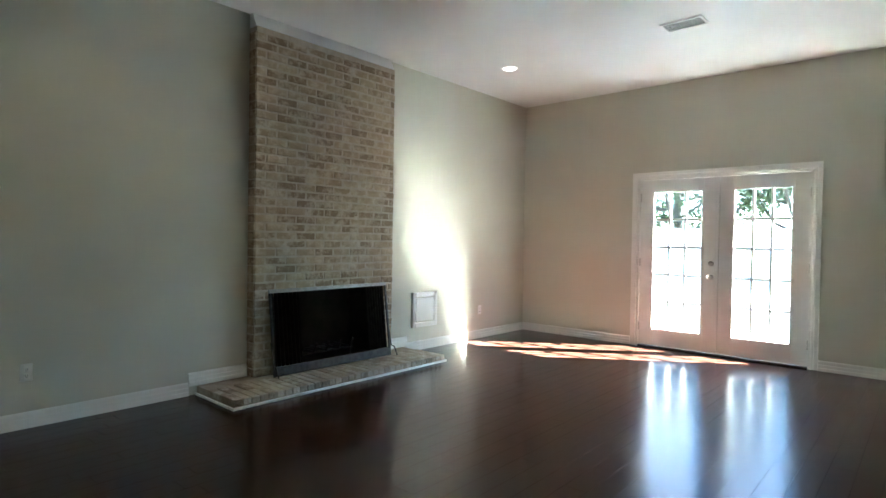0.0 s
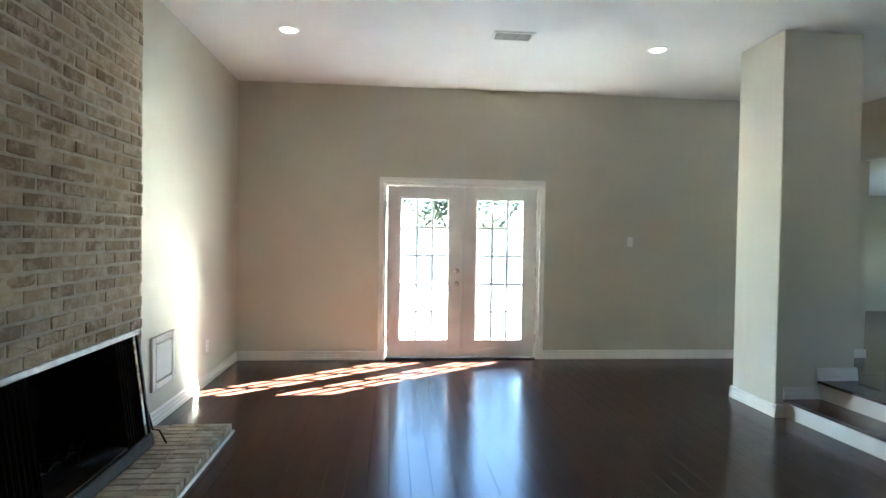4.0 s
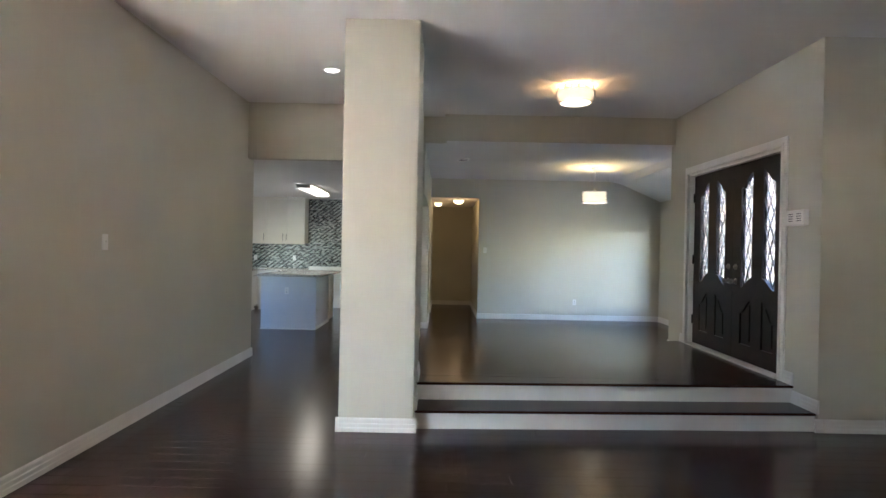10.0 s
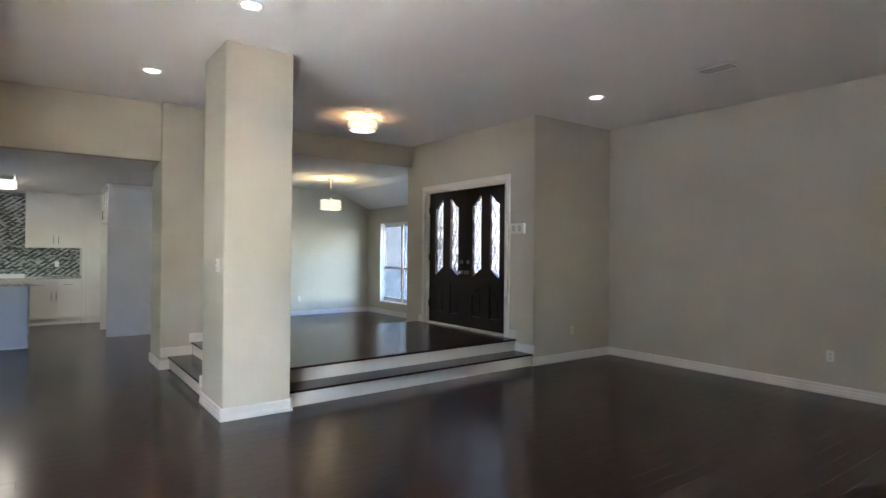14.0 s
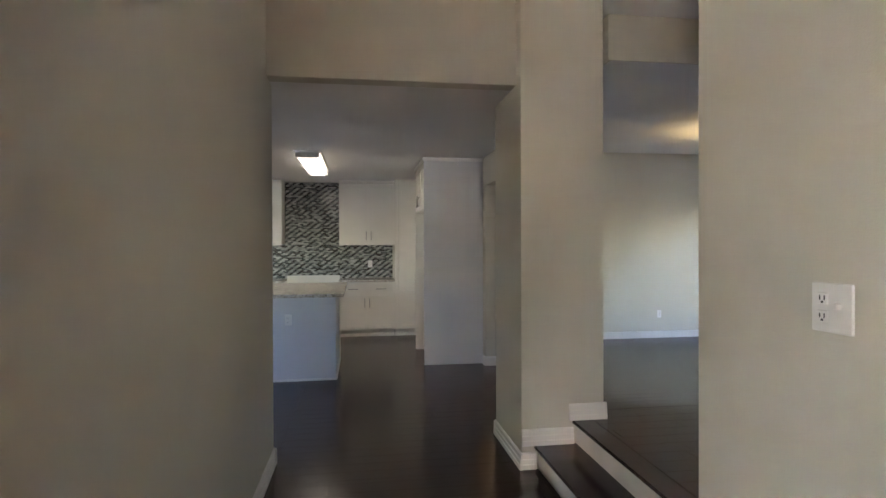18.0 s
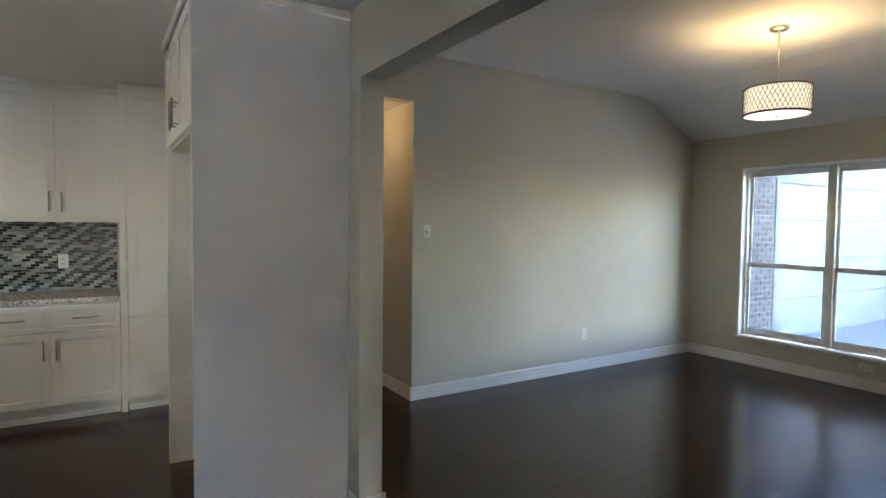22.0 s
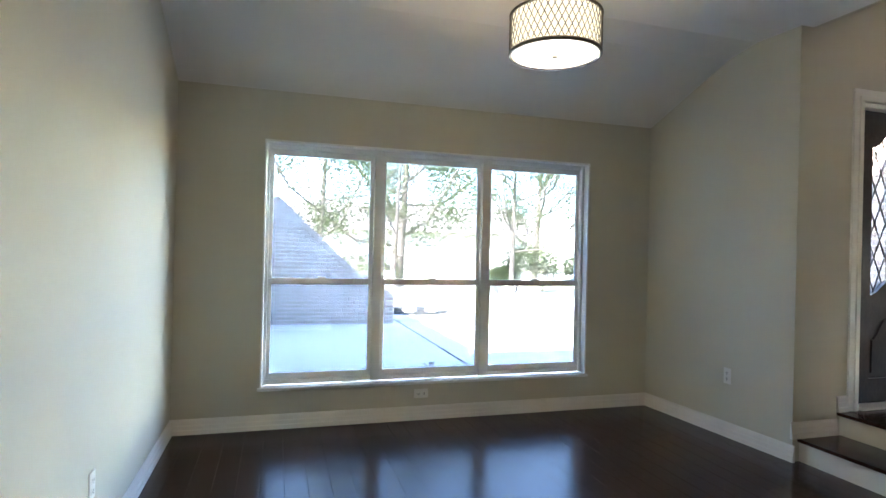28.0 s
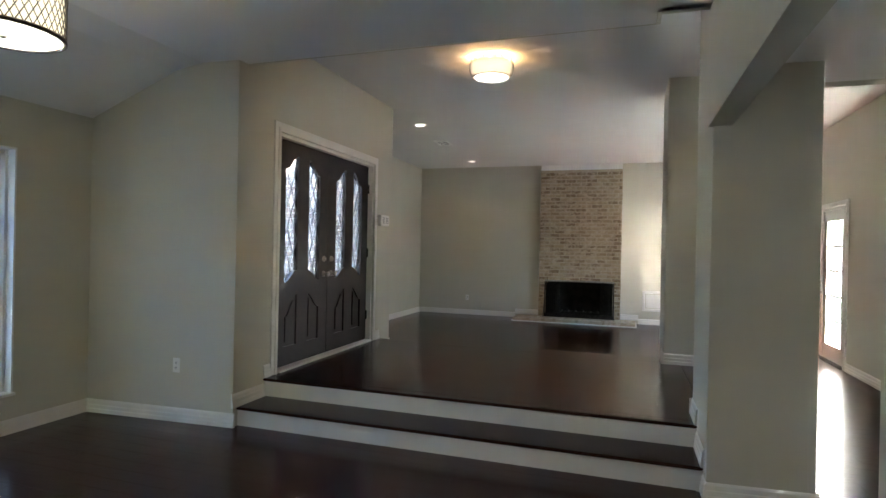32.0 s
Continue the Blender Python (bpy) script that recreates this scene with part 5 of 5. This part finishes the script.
def brick_face(parent, u_range, z_top, place, name="brick"):
    """Courses of brick joined to one mesh; place(u, z, d) puts wall coordinates into the world; z_top(u) is the wall's top."""
    verts, faces = [], []
    rng = random.Random(5)
    u0, u1 = u_range
    course = 0
    z = -0.1
    while z < 3.2:
        u = u0 - (0.105 if course % 2 else 0)
        while u < u1:
            a, b, c, d = max(u, u0), min(u + 0.193, u1), z, z + 0.057
            if b - a > 0.03 and d < z_top((a + b) / 2):
                k = len(verts)
                h = 0.010 + rng.uniform(-0.002, 0.003)
                for (p, q, e) in ((a, c, 0), (b, c, 0), (b, d, 0), (a, d, 0), (a + 0.003, c + 0.003, h), (b - 0.003, c + 0.003, h), (b - 0.003, d - 0.003, h), (a + 0.003, d - 0.003, h)):
                    verts.append(place(p, q, e))
                faces += [(k + 4, k + 5, k + 6, k + 7)] + [(k + i, k + (i + 1) % 4, k + 4 + (i + 1) % 4, k + 4 + i) for i in range(4)]
            u += 0.208
        z += 0.073
        course += 1
    me = bpy.data.meshes.new(name)
    me.from_pydata(verts, [], faces)
    me.materials.append(OUTBRICK)
    ob = new(name, me)
    ob.parent = parent
    return tagged(ob, kind="stuff")


brick_face(wing, (4.80, 7.28), lambda u: 0.85 if u < 5.05 else min(2.26, 0.80 + (u - 5.05) * 0.93), lambda u, z, d: (u, -9.05 + d, z))
brick_face(wing, (4.33, 4.77), lambda u: 0.9, lambda u, z, d: (u, -9.0 + d, z))
brick_face(garage, (-4.50, -2.72), lambda u: 2.6, lambda u, z, d: (7.30 - d, u, z))
brick_face(garage, (-9.03, -8.55), lambda u: 2.6, lambda u, z, d: (7.30 - d, u, z))
veneer = thing("porch_brick", "pinkish brick facing beside the front door", "wall")
part("core", boxes((3.19, 3.208, -3.4, -1.31, -0.2, 3.3)), OUTMORTAR, veneer)
brick_face(veneer, (-3.4, -1.33), lambda u: 3.3, lambda u, z, d: (3.19 - d, u, z))
veneer = thing("porch_brick", "pinkish brick facing on the porch side wall", "wall")
part("core", boxes((0.412, 0.43, -3.4, -1.31, -0.2, 3.3)), OUTMORTAR, veneer)
brick_face(veneer, (-3.4, -1.33), lambda u: 3.3, lambda u, z, d: (0.43 + d, u, z))


mailbox = thing("mailbox", "grey metal mailbox on the porch wall", "mailbox", (3.175, -1.74, 1.67))
part("body", boxes((-0.085, 0.0, -0.10, 0.10, 0.0, 0.15), bevel=0.008), DULLSTEEL, mailbox)
part("lid", prism([(-0.095, 0.15), (0.002, 0.15), (0.002, 0.20)], "y", -1.85 + 1.74, -1.63 + 1.74), DULLSTEEL, mailbox)


def leaves(name, parent, spots, size, count, seed):
    """A crown of many small folded leaves scattered in clumps, in one mesh."""
    rng = random.Random(seed)
    verts, faces = [], []
    for cx, cy, cz, r in spots:
        for _ in range(count):
            d = Vector((rng.gauss(0, 1), rng.gauss(0, 1), rng.gauss(0, 0.8)))
            c = Vector((cx, cy, cz)) + d.normalized() * r * rng.random() ** 0.45
            a = Vector((rng.uniform(-1, 1), rng.uniform(-1, 1), rng.uniform(-0.8, 0.4))).normalized()
            b = a.orthogonal().normalized()
            s = size * rng.uniform(0.6, 1.4)
            k = len(verts)
            verts += [tuple(c - a * s), tuple(c + b * s * 0.42 + Vector((0, 0, s * 0.15))), tuple(c + a * s), tuple(c - b * s * 0.42 + Vector((0, 0, s * 0.15)))]
            faces += [(k, k + 1, k + 2), (k, k + 2, k + 3)]
    me = bpy.data.meshes.new(name)
    me.from_pydata(verts, [], faces)
    me.materials.append(LEAF)
    ob = new(name, me)
    ob.parent = parent
    return tagged(ob, kind="stuff")


def tree(x, y, height, spread, seed, label, trunk=0.11, low=1.6, leaf=0.06, count=420):
    rng = random.Random(seed)
    ob = thing("tree", label, "tree", (x, y, -0.16))
    limbs, spots = [], []
    top = Vector((rng.uniform(-0.3, 0.3), rng.uniform(-0.3, 0.3), height * 0.62))
    for k in range(9):
        a, s = k * 2.4 + rng.uniform(-0.3, 0.3), 0.30 + 0.7 * k / 9
        start = top * s
        end = start + Vector((math.cos(a) * spread * rng.uniform(0.5, 1.0), math.sin(a) * spread * rng.uniform(0.5, 1.0), height * rng.uniform(0.12, 0.35)))
        mid = (start + end) / 2 + Vector((0, 0, -0.15 * spread))
        limbs.append(tube([start, mid, end], trunk * 0.30, 6))
        for q in (0.55, 0.8, 1.0):
            c = start.lerp(end, q) + Vector((rng.uniform(-0.4, 0.4), rng.uniform(-0.4, 0.4), rng.uniform(-0.1, 0.5)))
            if c.z > low:
                spots.append((*c, spread * rng.uniform(0.22, 0.36)))
    stem = lathe([(trunk * 1.35, -0.05), (trunk, 0.25), (trunk * 0.8, height * 0.3), (trunk * 0.45, height * 0.62), (0.01, height * 0.75)], 10)
    for v in stem.verts:
        s = max(v.co.z, 0) / (height * 0.62)
        v.co.x += top.x * s
        v.co.y += top.y * s
    part("trunk", stem, BARK, ob)
    part("limbs", merge(*limbs), BARK, ob)
    leaves("crown", ob, spots, leaf, count, seed + 1)
    return ob


def bush(x, y, r, h, seed, label):
    rng = random.Random(seed)
    ob = thing("bush", label, "bush", (x, y, -0.16))
    part("stems", merge(*[tube([(0, 0, -0.02), (rng.uniform(-r, r) * 0.5, rng.uniform(-r, r) * 0.5, h * 0.7)], 0.012, 5) for _ in range(6)]), BARK, ob)
    leaves("foliage", ob, [(rng.uniform(-r, r) * 0.6, rng.uniform(-r, r) * 0.6, h * rng.uniform(0.3, 0.8), r * 0.5) for _ in range(7)], 0.05 if r > 0.5 else 0.022, 420 if r > 0.5 else 14, seed)
    return ob


tree(3.8, -11.9, 5.6, 2.0, 3, "slender leafy tree in a dark planting bed", 0.07, low=1.5, leaf=0.042, count=440)
tree(5.4, -14.8, 7.5, 3.0, 8, "tall leafy tree behind the brick garden wall", 0.10, low=3.6, leaf=0.045, count=420)
tree(-0.6, -14.6, 6.4, 2.6, 17, "leafy tree at the edge of the drive", 0.09, low=2.0, leaf=0.045, count=420)
tree(2.0, -19.5, 8.5, 3.6, 14, "broad leafy street tree", 0.2, low=1.6)
tree(-4.5, -21.0, 8.0, 3.0, 21, "leafy tree on the front lawn", 0.17)
tree(-9.5, -17.0, 7.0, 2.8, 23, "leafy tree on the front lawn", 0.15)
tree(9.0, -18.0, 9.0, 3.6, 25, "tall leafy tree beyond the garage", 0.2)
for k, (bx, by, br, bh) in enumerate(((-1.6, -16.5, 1.1, 1.9), (-3.0, -17.2, 1.3, 2.1), (-4.6, -16.8, 1.2, 1.5), (-0.6, -15.6, 0.9, 1.1), (-6.4, -15.5, 1.3, 1.2), (3.4, -17.5, 1.4, 1.6))):
    bush(bx, by, br, bh, 31 + k, "rounded green shrub on the front lawn")
for k, (bx, by, bh) in enumerate(((5.15, -3.3, 0.52), (4.25, -3.25, 0.46), (5.9, -3.3, 0.48))):
    bush(bx, by, 0.13, bh, 51 + k, "small leafy plant under the window")
bed = thing("planting_bed", "dark planting bed with pale rocks", "flower bed", (3.4, -11.2, -0.16))
part("soil", lathe([(0.0, 0.12), (0.5, 0.11), (0.85, 0.06), (0.95, 0.0)], 24), SOOT, bed, "dark soil")
for k, (dx, dy, r) in enumerate(((0.2, 0.5, 0.17), (-0.3, 0.55, 0.14), (-0.6, 0.2, 0.12))):
    rock = lathe([(0.0, r * 0.9), (r * 0.7, r * 0.75), (r, r * 0.3), (r * 0.9, 0.0)], 9)
    for v in rock.verts:
        v.co *= 1 + 0.15 * noise.noise(v.co * 9 + Vector((k, 0, 0)))
    part("rock", rock, OUTMORTAR, bed).location = (dx, dy, 0.08)
far_house = thing("neighbour_house", "pale house across the street", "house", (-4, -48, -0.16))
part("wall", boxes((-11, 11, -4, 4, 0, 3)), EAVE, far_house)
part("roof", prism([(-5, 3), (5, 3), (0, 5.6)], "x", -11.6, 11.6), SHINGLE, far_house)
for wx in (-8, -4, 3, 7):
    part("window", boxes((wx - 0.7, wx + 0.7, 4.0, 4.05, 0.9, 2.3)), CONCRETE, far_house)

fence = thing("fence", "pale weathered board fence beyond the patio", "fence", (0, 0, 0))
board = None
for k in range(92):
    x = -12 + k * 0.2
    if board is None:
        board = part("board", boxes((-0.09, 0.09, -0.01, 0.01, -0.3, 1.75), bevel=0.004), EAVE, fence)
        board.location = (x, 16.0, 0)
    else:
        b = new("board", board.data)
        b.parent = fence
        b.location = (x, 16.0, 0.01 * math.sin(k * 1.7))
part("rail", boxes((-12.1, 6.4, 16.012, 16.05, 0.35, 0.44), (-12.1, 6.4, 16.012, 16.05, 1.35, 1.44)), EAVE, fence)
tree(-3.6, 19.5, 7.0, 3.2, 41, "leafy tree behind the garden fence", 0.2, low=1.4, leaf=0.10, count=300)
tree(-0.2, 19.0, 6.6, 3.0, 43, "leafy tree behind the garden fence", 0.18, low=1.4, leaf=0.10, count=300)
tree(-7.6, 19.0, 7.0, 3.2, 47, "leafy tree behind the garden fence", 0.2, low=1.4, leaf=0.10, count=300)


# ---- bricks, tiles and planks ----
def face_piece(w, h, d, chamfer=0.004):
    """A shallow piece in the yz plane, standing out along +x by d; 5 faces."""
    me = bpy.data.meshes.new("piece")
    a, b, c = w / 2, h / 2, chamfer
    me.from_pydata([(0, -a, -b), (0, a, -b), (0, a, b), (0, -a, b), (d, -a + c, -b + c), (d, a - c, -b + c), (d, a - c, b - c), (d, -a + c, b - c)], [],
                   [(4, 5, 6, 7), (0, 1, 5, 4), (1, 2, 6, 5), (2, 3, 7, 6), (3, 0, 4, 7)])
    return me


brick_meshes = {}


def worn_piece(w, h, d, rng):
    """A brick front with chipped, uneven edges and a slightly hollow face."""
    me = bpy.data.meshes.new("brick")
    a, b = w / 2, h / 2
    rim = [(-a, -b), (-a * 0.4, -b), (a * 0.35, -b), (a, -b), (a, 0), (a, b), (a * 0.4, b), (-a * 0.35, b), (-a, b), (-a, 0)]
    back = [(0, y, z) for y, z in rim]
    front = [(d + rng.uniform(-0.003, 0.001), y - math.copysign(0.004 + rng.uniform(0, 0.005), y), z - math.copysign(0.003 + rng.uniform(0, 0.004), z) * (z != 0)) for y, z in rim]
    k = len(rim)
    me.from_pydata(back + front + [(d + 0.002, rng.uniform(-0.02, 0.02), 0)], [], [(k + i, k + (i + 1) % k, 2 * k) for i in range(k)] + [(i, (i + 1) % k, k + (i + 1) % k, k + i) for i in range(k)])
    return me


def lay_brick(parent, y, z, w, h, rng, x=BX):
    key = (round(w, 2), round(h, 3), rng.randrange(5))
    if key not in brick_meshes:
        brick_meshes[key] = worn_piece(key[0], key[1], 0.013, rng)
        brick_meshes[key].materials.append(BRICK)
    ob = new("brick", brick_meshes[key])
    ob.parent = parent
    ob.matrix_basis = pose(x + rng.uniform(-0.004, 0.003), y, z, rng.uniform(-0.6, 0.6), 0, rng.uniform(-0.8, 0.8))


rng = random.Random(11)
z, course, H = HT + 0.004, 0, 0.0745
while z + 0.06 < BT:
    y = brick_y0
    width = 0.198
    if course % 2:
        lay_brick(fireplace, y + 0.046, z + 0.032, 0.092, 0.064, rng)
        y += 0.102
    while y < brick_y1 - 0.03:
        w = min(width, brick_y1 - y)
        a, b = y, y + w
        if z + 0.064 > FB[2] and z < FB[3] and a < FB[1] and b > FB[0]:
            if a < FB[0] - 0.03:
                lay_brick(fireplace, (a + FB[0]) / 2, z + 0.032, FB[0] - a - 0.004, 0.064, rng)
            if b > FB[1] + 0.03:
                lay_brick(fireplace, (b + FB[1]) / 2 + 0.002, z + 0.032, b - FB[1] - 0.004, 0.064, rng)
        elif w > 0.04:
            lay_brick(fireplace, y + w / 2, z + 0.032, w, 0.064, rng)
        y += width + 0.010
    z += H
    course += 1
side = bmesh.new()
for s, yy in ((-1, brick_y0), (1, brick_y1)):
    z, course = HT + 0.004, 0
    while z + 0.06 < BT:
        for x0, x1 in (((-4.895, BX - 0.001),)):
            m = Matrix.Translation(((x0 + x1) / 2, yy - s * 0.002, z + 0.032)) @ Matrix.Diagonal((x1 - x0 - 0.004, 0.012, 0.064, 1))
            bmesh.ops.create_cube(side, size=1, matrix=m)
        z += H
        course += 1
tagged(part("side_brick", side, BRICK, fireplace), kind="stuff")

n = 33
w = (hearth_y1 - hearth_y0) / n
top_mesh = bpy.data.meshes.new("hearth_brick")
bm = boxes((-0.208, 0.0, -w / 2 + 0.004, w / 2 - 0.004, -0.050, 0.0), bevel=0.005)
bm.to_mesh(top_mesh)
bm.free()
top_mesh.materials.append(BRICK_PALE)
for i in range(n):
    for row, x in enumerate((HX, HX - 0.214)):
        ob = new("brick", top_mesh)
        ob.parent = hearth
        ob.matrix_basis = pose(x + rng.uniform(-0.003, 0.002), hearth_y0 + (i + 0.5) * w, HT + rng.uniform(-0.002, 0.002), 0, 0, rng.uniform(-0.8, 0.8))

# glass mosaic behind the counters: interlocked brick strips
def mosaic(name, spans, place, label, seed):
    rng2 = random.Random(seed)
    verts, faces = [], []
    tw, th, gap = 0.055, 0.0195, 0.0020
    slots = []
    for u0, u1, z0, z1 in spans:
        row, z = 0, z0
        while z + th <= z1:
            u, column = u0 - (row % 2) * (tw + gap) / 2, 0
            while u < u1:
                a, b = max(u, u0), min(u + tw, u1)
                if b - a > 0.006:
                    k = len(verts)
                    dark = (column + row // 2) % 2 == 0 if rng2.random() < 0.7 else rng2.random() < 0.45
                    slots += [1 if dark else 0] * 5
                    t = 0.0045 + rng2.uniform(-0.0008, 0.0008)
                    tilt = rng2.uniform(-0.0011, 0.0011)
                    for p, q, d in ((a, z, 0), (b, z, 0), (b, z + th, 0), (a, z + th, 0), (a + 0.001, z + 0.001, t + tilt), (b - 0.001, z + 0.001, t - tilt), (b - 0.001, z + th - 0.001, t - tilt), (a + 0.001, z + th - 0.001, t + tilt)):
                        verts.append(place(p, q, d))
                    faces += [(k + 4, k + 5, k + 6, k + 7)] + [(k + i, k + (i + 1) % 4, k + 4 + (i + 1) % 4, k + 4 + i) for i in range(4)]
                u += tw + gap
                column += 1
            z += th + gap
            row += 1
    ob = thing(name, label, "backsplash")
    me = bpy.data.meshes.new("tiles")
    me.from_pydata(verts, [], faces)
    me.materials.append(MOSAIC)
    me.materials.append(MOSAIC_DARK)
    me.polygons.foreach_set("material_index", slots)
    tiles = new("tiles", me)
    tiles.parent = ob
    tagged(tiles, kind="stuff")
    return ob


back = mosaic("backsplash", [(3.24, 4.128, 0.907, 1.483), (4.128, 5.027, 0.957, KC - 0.005), (5.027, 6.62, 0.907, 1.483)], lambda u, z, d: (8.682 - d, u, z), "grey, black and teal glass mosaic behind the counter", 3)
part("grout", boxes((8.682, 8.6885, 3.24, 6.62, 0.907, 1.484), (8.682, 8.6885, 4.128, 5.027, 1.484, KC - 0.003)), GROUT, back)
bar_splash = mosaic("bar_backsplash", [(6.19, 6.66, 0.907, 1.468), (6.66, 8.39, 0.907, 1.058)], lambda u, z, d: (u, 6.616 - d, z), "glass mosaic strip behind the sink", 4)
part("grout", boxes((6.66, 8.39, 6.616, 6.6215, 0.907, 1.058), (6.19, 6.66, 6.616, 6.6215, 0.907, 1.469)), GROUT, bar_splash)

# floor planks
PW, GAP = 0.127, 0.0012
plank_meshes = {}


def plank_corners(length):
    a, b, c = PW / 2 - GAP / 2, length / 2 - GAP / 2, 0.0005
    return [(-a, -b, -0.0015), (a, -b, -0.0015), (a, b, -0.0015), (-a, b, -0.0015), (-a + c, -b + c, 0), (a - c, -b + c, 0), (a - c, b - c, 0), (-a + c, b - c, 0)]


PLANK_FACES = [(4, 5, 6, 7), (0, 1, 5, 4), (1, 2, 6, 5), (2, 3, 7, 6), (3, 0, 4, 7)]
rng = random.Random(77)
rest_v, rest_f, near = [], [], 0


def near_plank(x, y):
    return (3.5 < x < 6.9 and -2.5 < y < 0.9) or (-3.4 < x < -1.2 and 1.9 < y < 4.3)


platform_top = tagged(new("platform_floor"), "dark brown wooden plank floor of the raised entry", "floor", kind="structure")
for x0, x1, y0, y1, z, owner in [(-4.90, 0.27, -2.69, 4.36, 0.0, floor), (0.27, 2.61, 2.67, 4.36, 0.0, floor), (2.61, 3.40, 2.68, 4.36, 0.0, floor), (3.43, 5.71, -2.57, 2.15, 0.0, floor), (5.71, 7.225, -2.57, 2.17, 0.0, floor), (3.27, 3.43, -2.57, -1.17, 0.0, floor), (3.20, 3.43, -1.17, 2.15, 0.0, floor),
                                 (2.85, 5.71, 4.36, 9.0, 0.0, floor), (3.40, 5.71, 2.15, 4.36, 0.0, floor), (5.71, 8.69, 2.29, 9.0, 0.0, floor), (7.225, 9.90, 1.165, 2.17, 0.0, floor), (7.17, 8.07, 2.17, 2.29, 0.0, floor), (0.72, 2.79, -1.17, 2.27, UP, platform_top)]:
    x = x0
    while x < x1 - 0.01:
        y = y0 - rng.uniform(0, 0.8)
        while y < y1:
            length = rng.choice((0.35, 0.5, 0.65, 0.8, 0.95, 1.1, 1.2))
            a, b = max(y, y0), min(y + length, y1)
            w_here = min(PW, x1 - x)
            if b - a > 0.03:
                cx, cy, ln = x + w_here / 2, (a + b) / 2, b - a
                if owner is floor and near < 300 and near_plank(cx, cy) and abs(w_here - PW) < 1e-6:
                    key = round(ln, 3)
                    if key not in plank_meshes:
                        me = bpy.data.meshes.new("plank")
                        me.from_pydata(plank_corners(ln), [], PLANK_FACES)
                        me.materials.append(WOOD)
                        plank_meshes[key] = me
                    ob = new("plank", plank_meshes[key])
                    ob.parent = owner
                    ob.location = (cx, cy, z)
                    near += 1
                else:
                    k = len(rest_v)
                    squeeze = w_here / PW
                    rest_v += [(cx + px * squeeze, cy + py, z + pz) for px, py, pz in plank_corners(ln)]
                    rest_f += [tuple(k + i for i in f) for f in PLANK_FACES]
            y += length
        x += PW
me = bpy.data.meshes.new("planks")
me.from_pydata(rest_v, [], rest_f)
me.materials.append(WOOD)
planks = new("planks", me)
planks.parent = floor
tagged(planks, kind="stuff")
under = part("underlay", boxes((0.60, 2.79, -1.168, 2.272, UP - 0.022, UP - 0.0045)), GROOVE, platform_top)
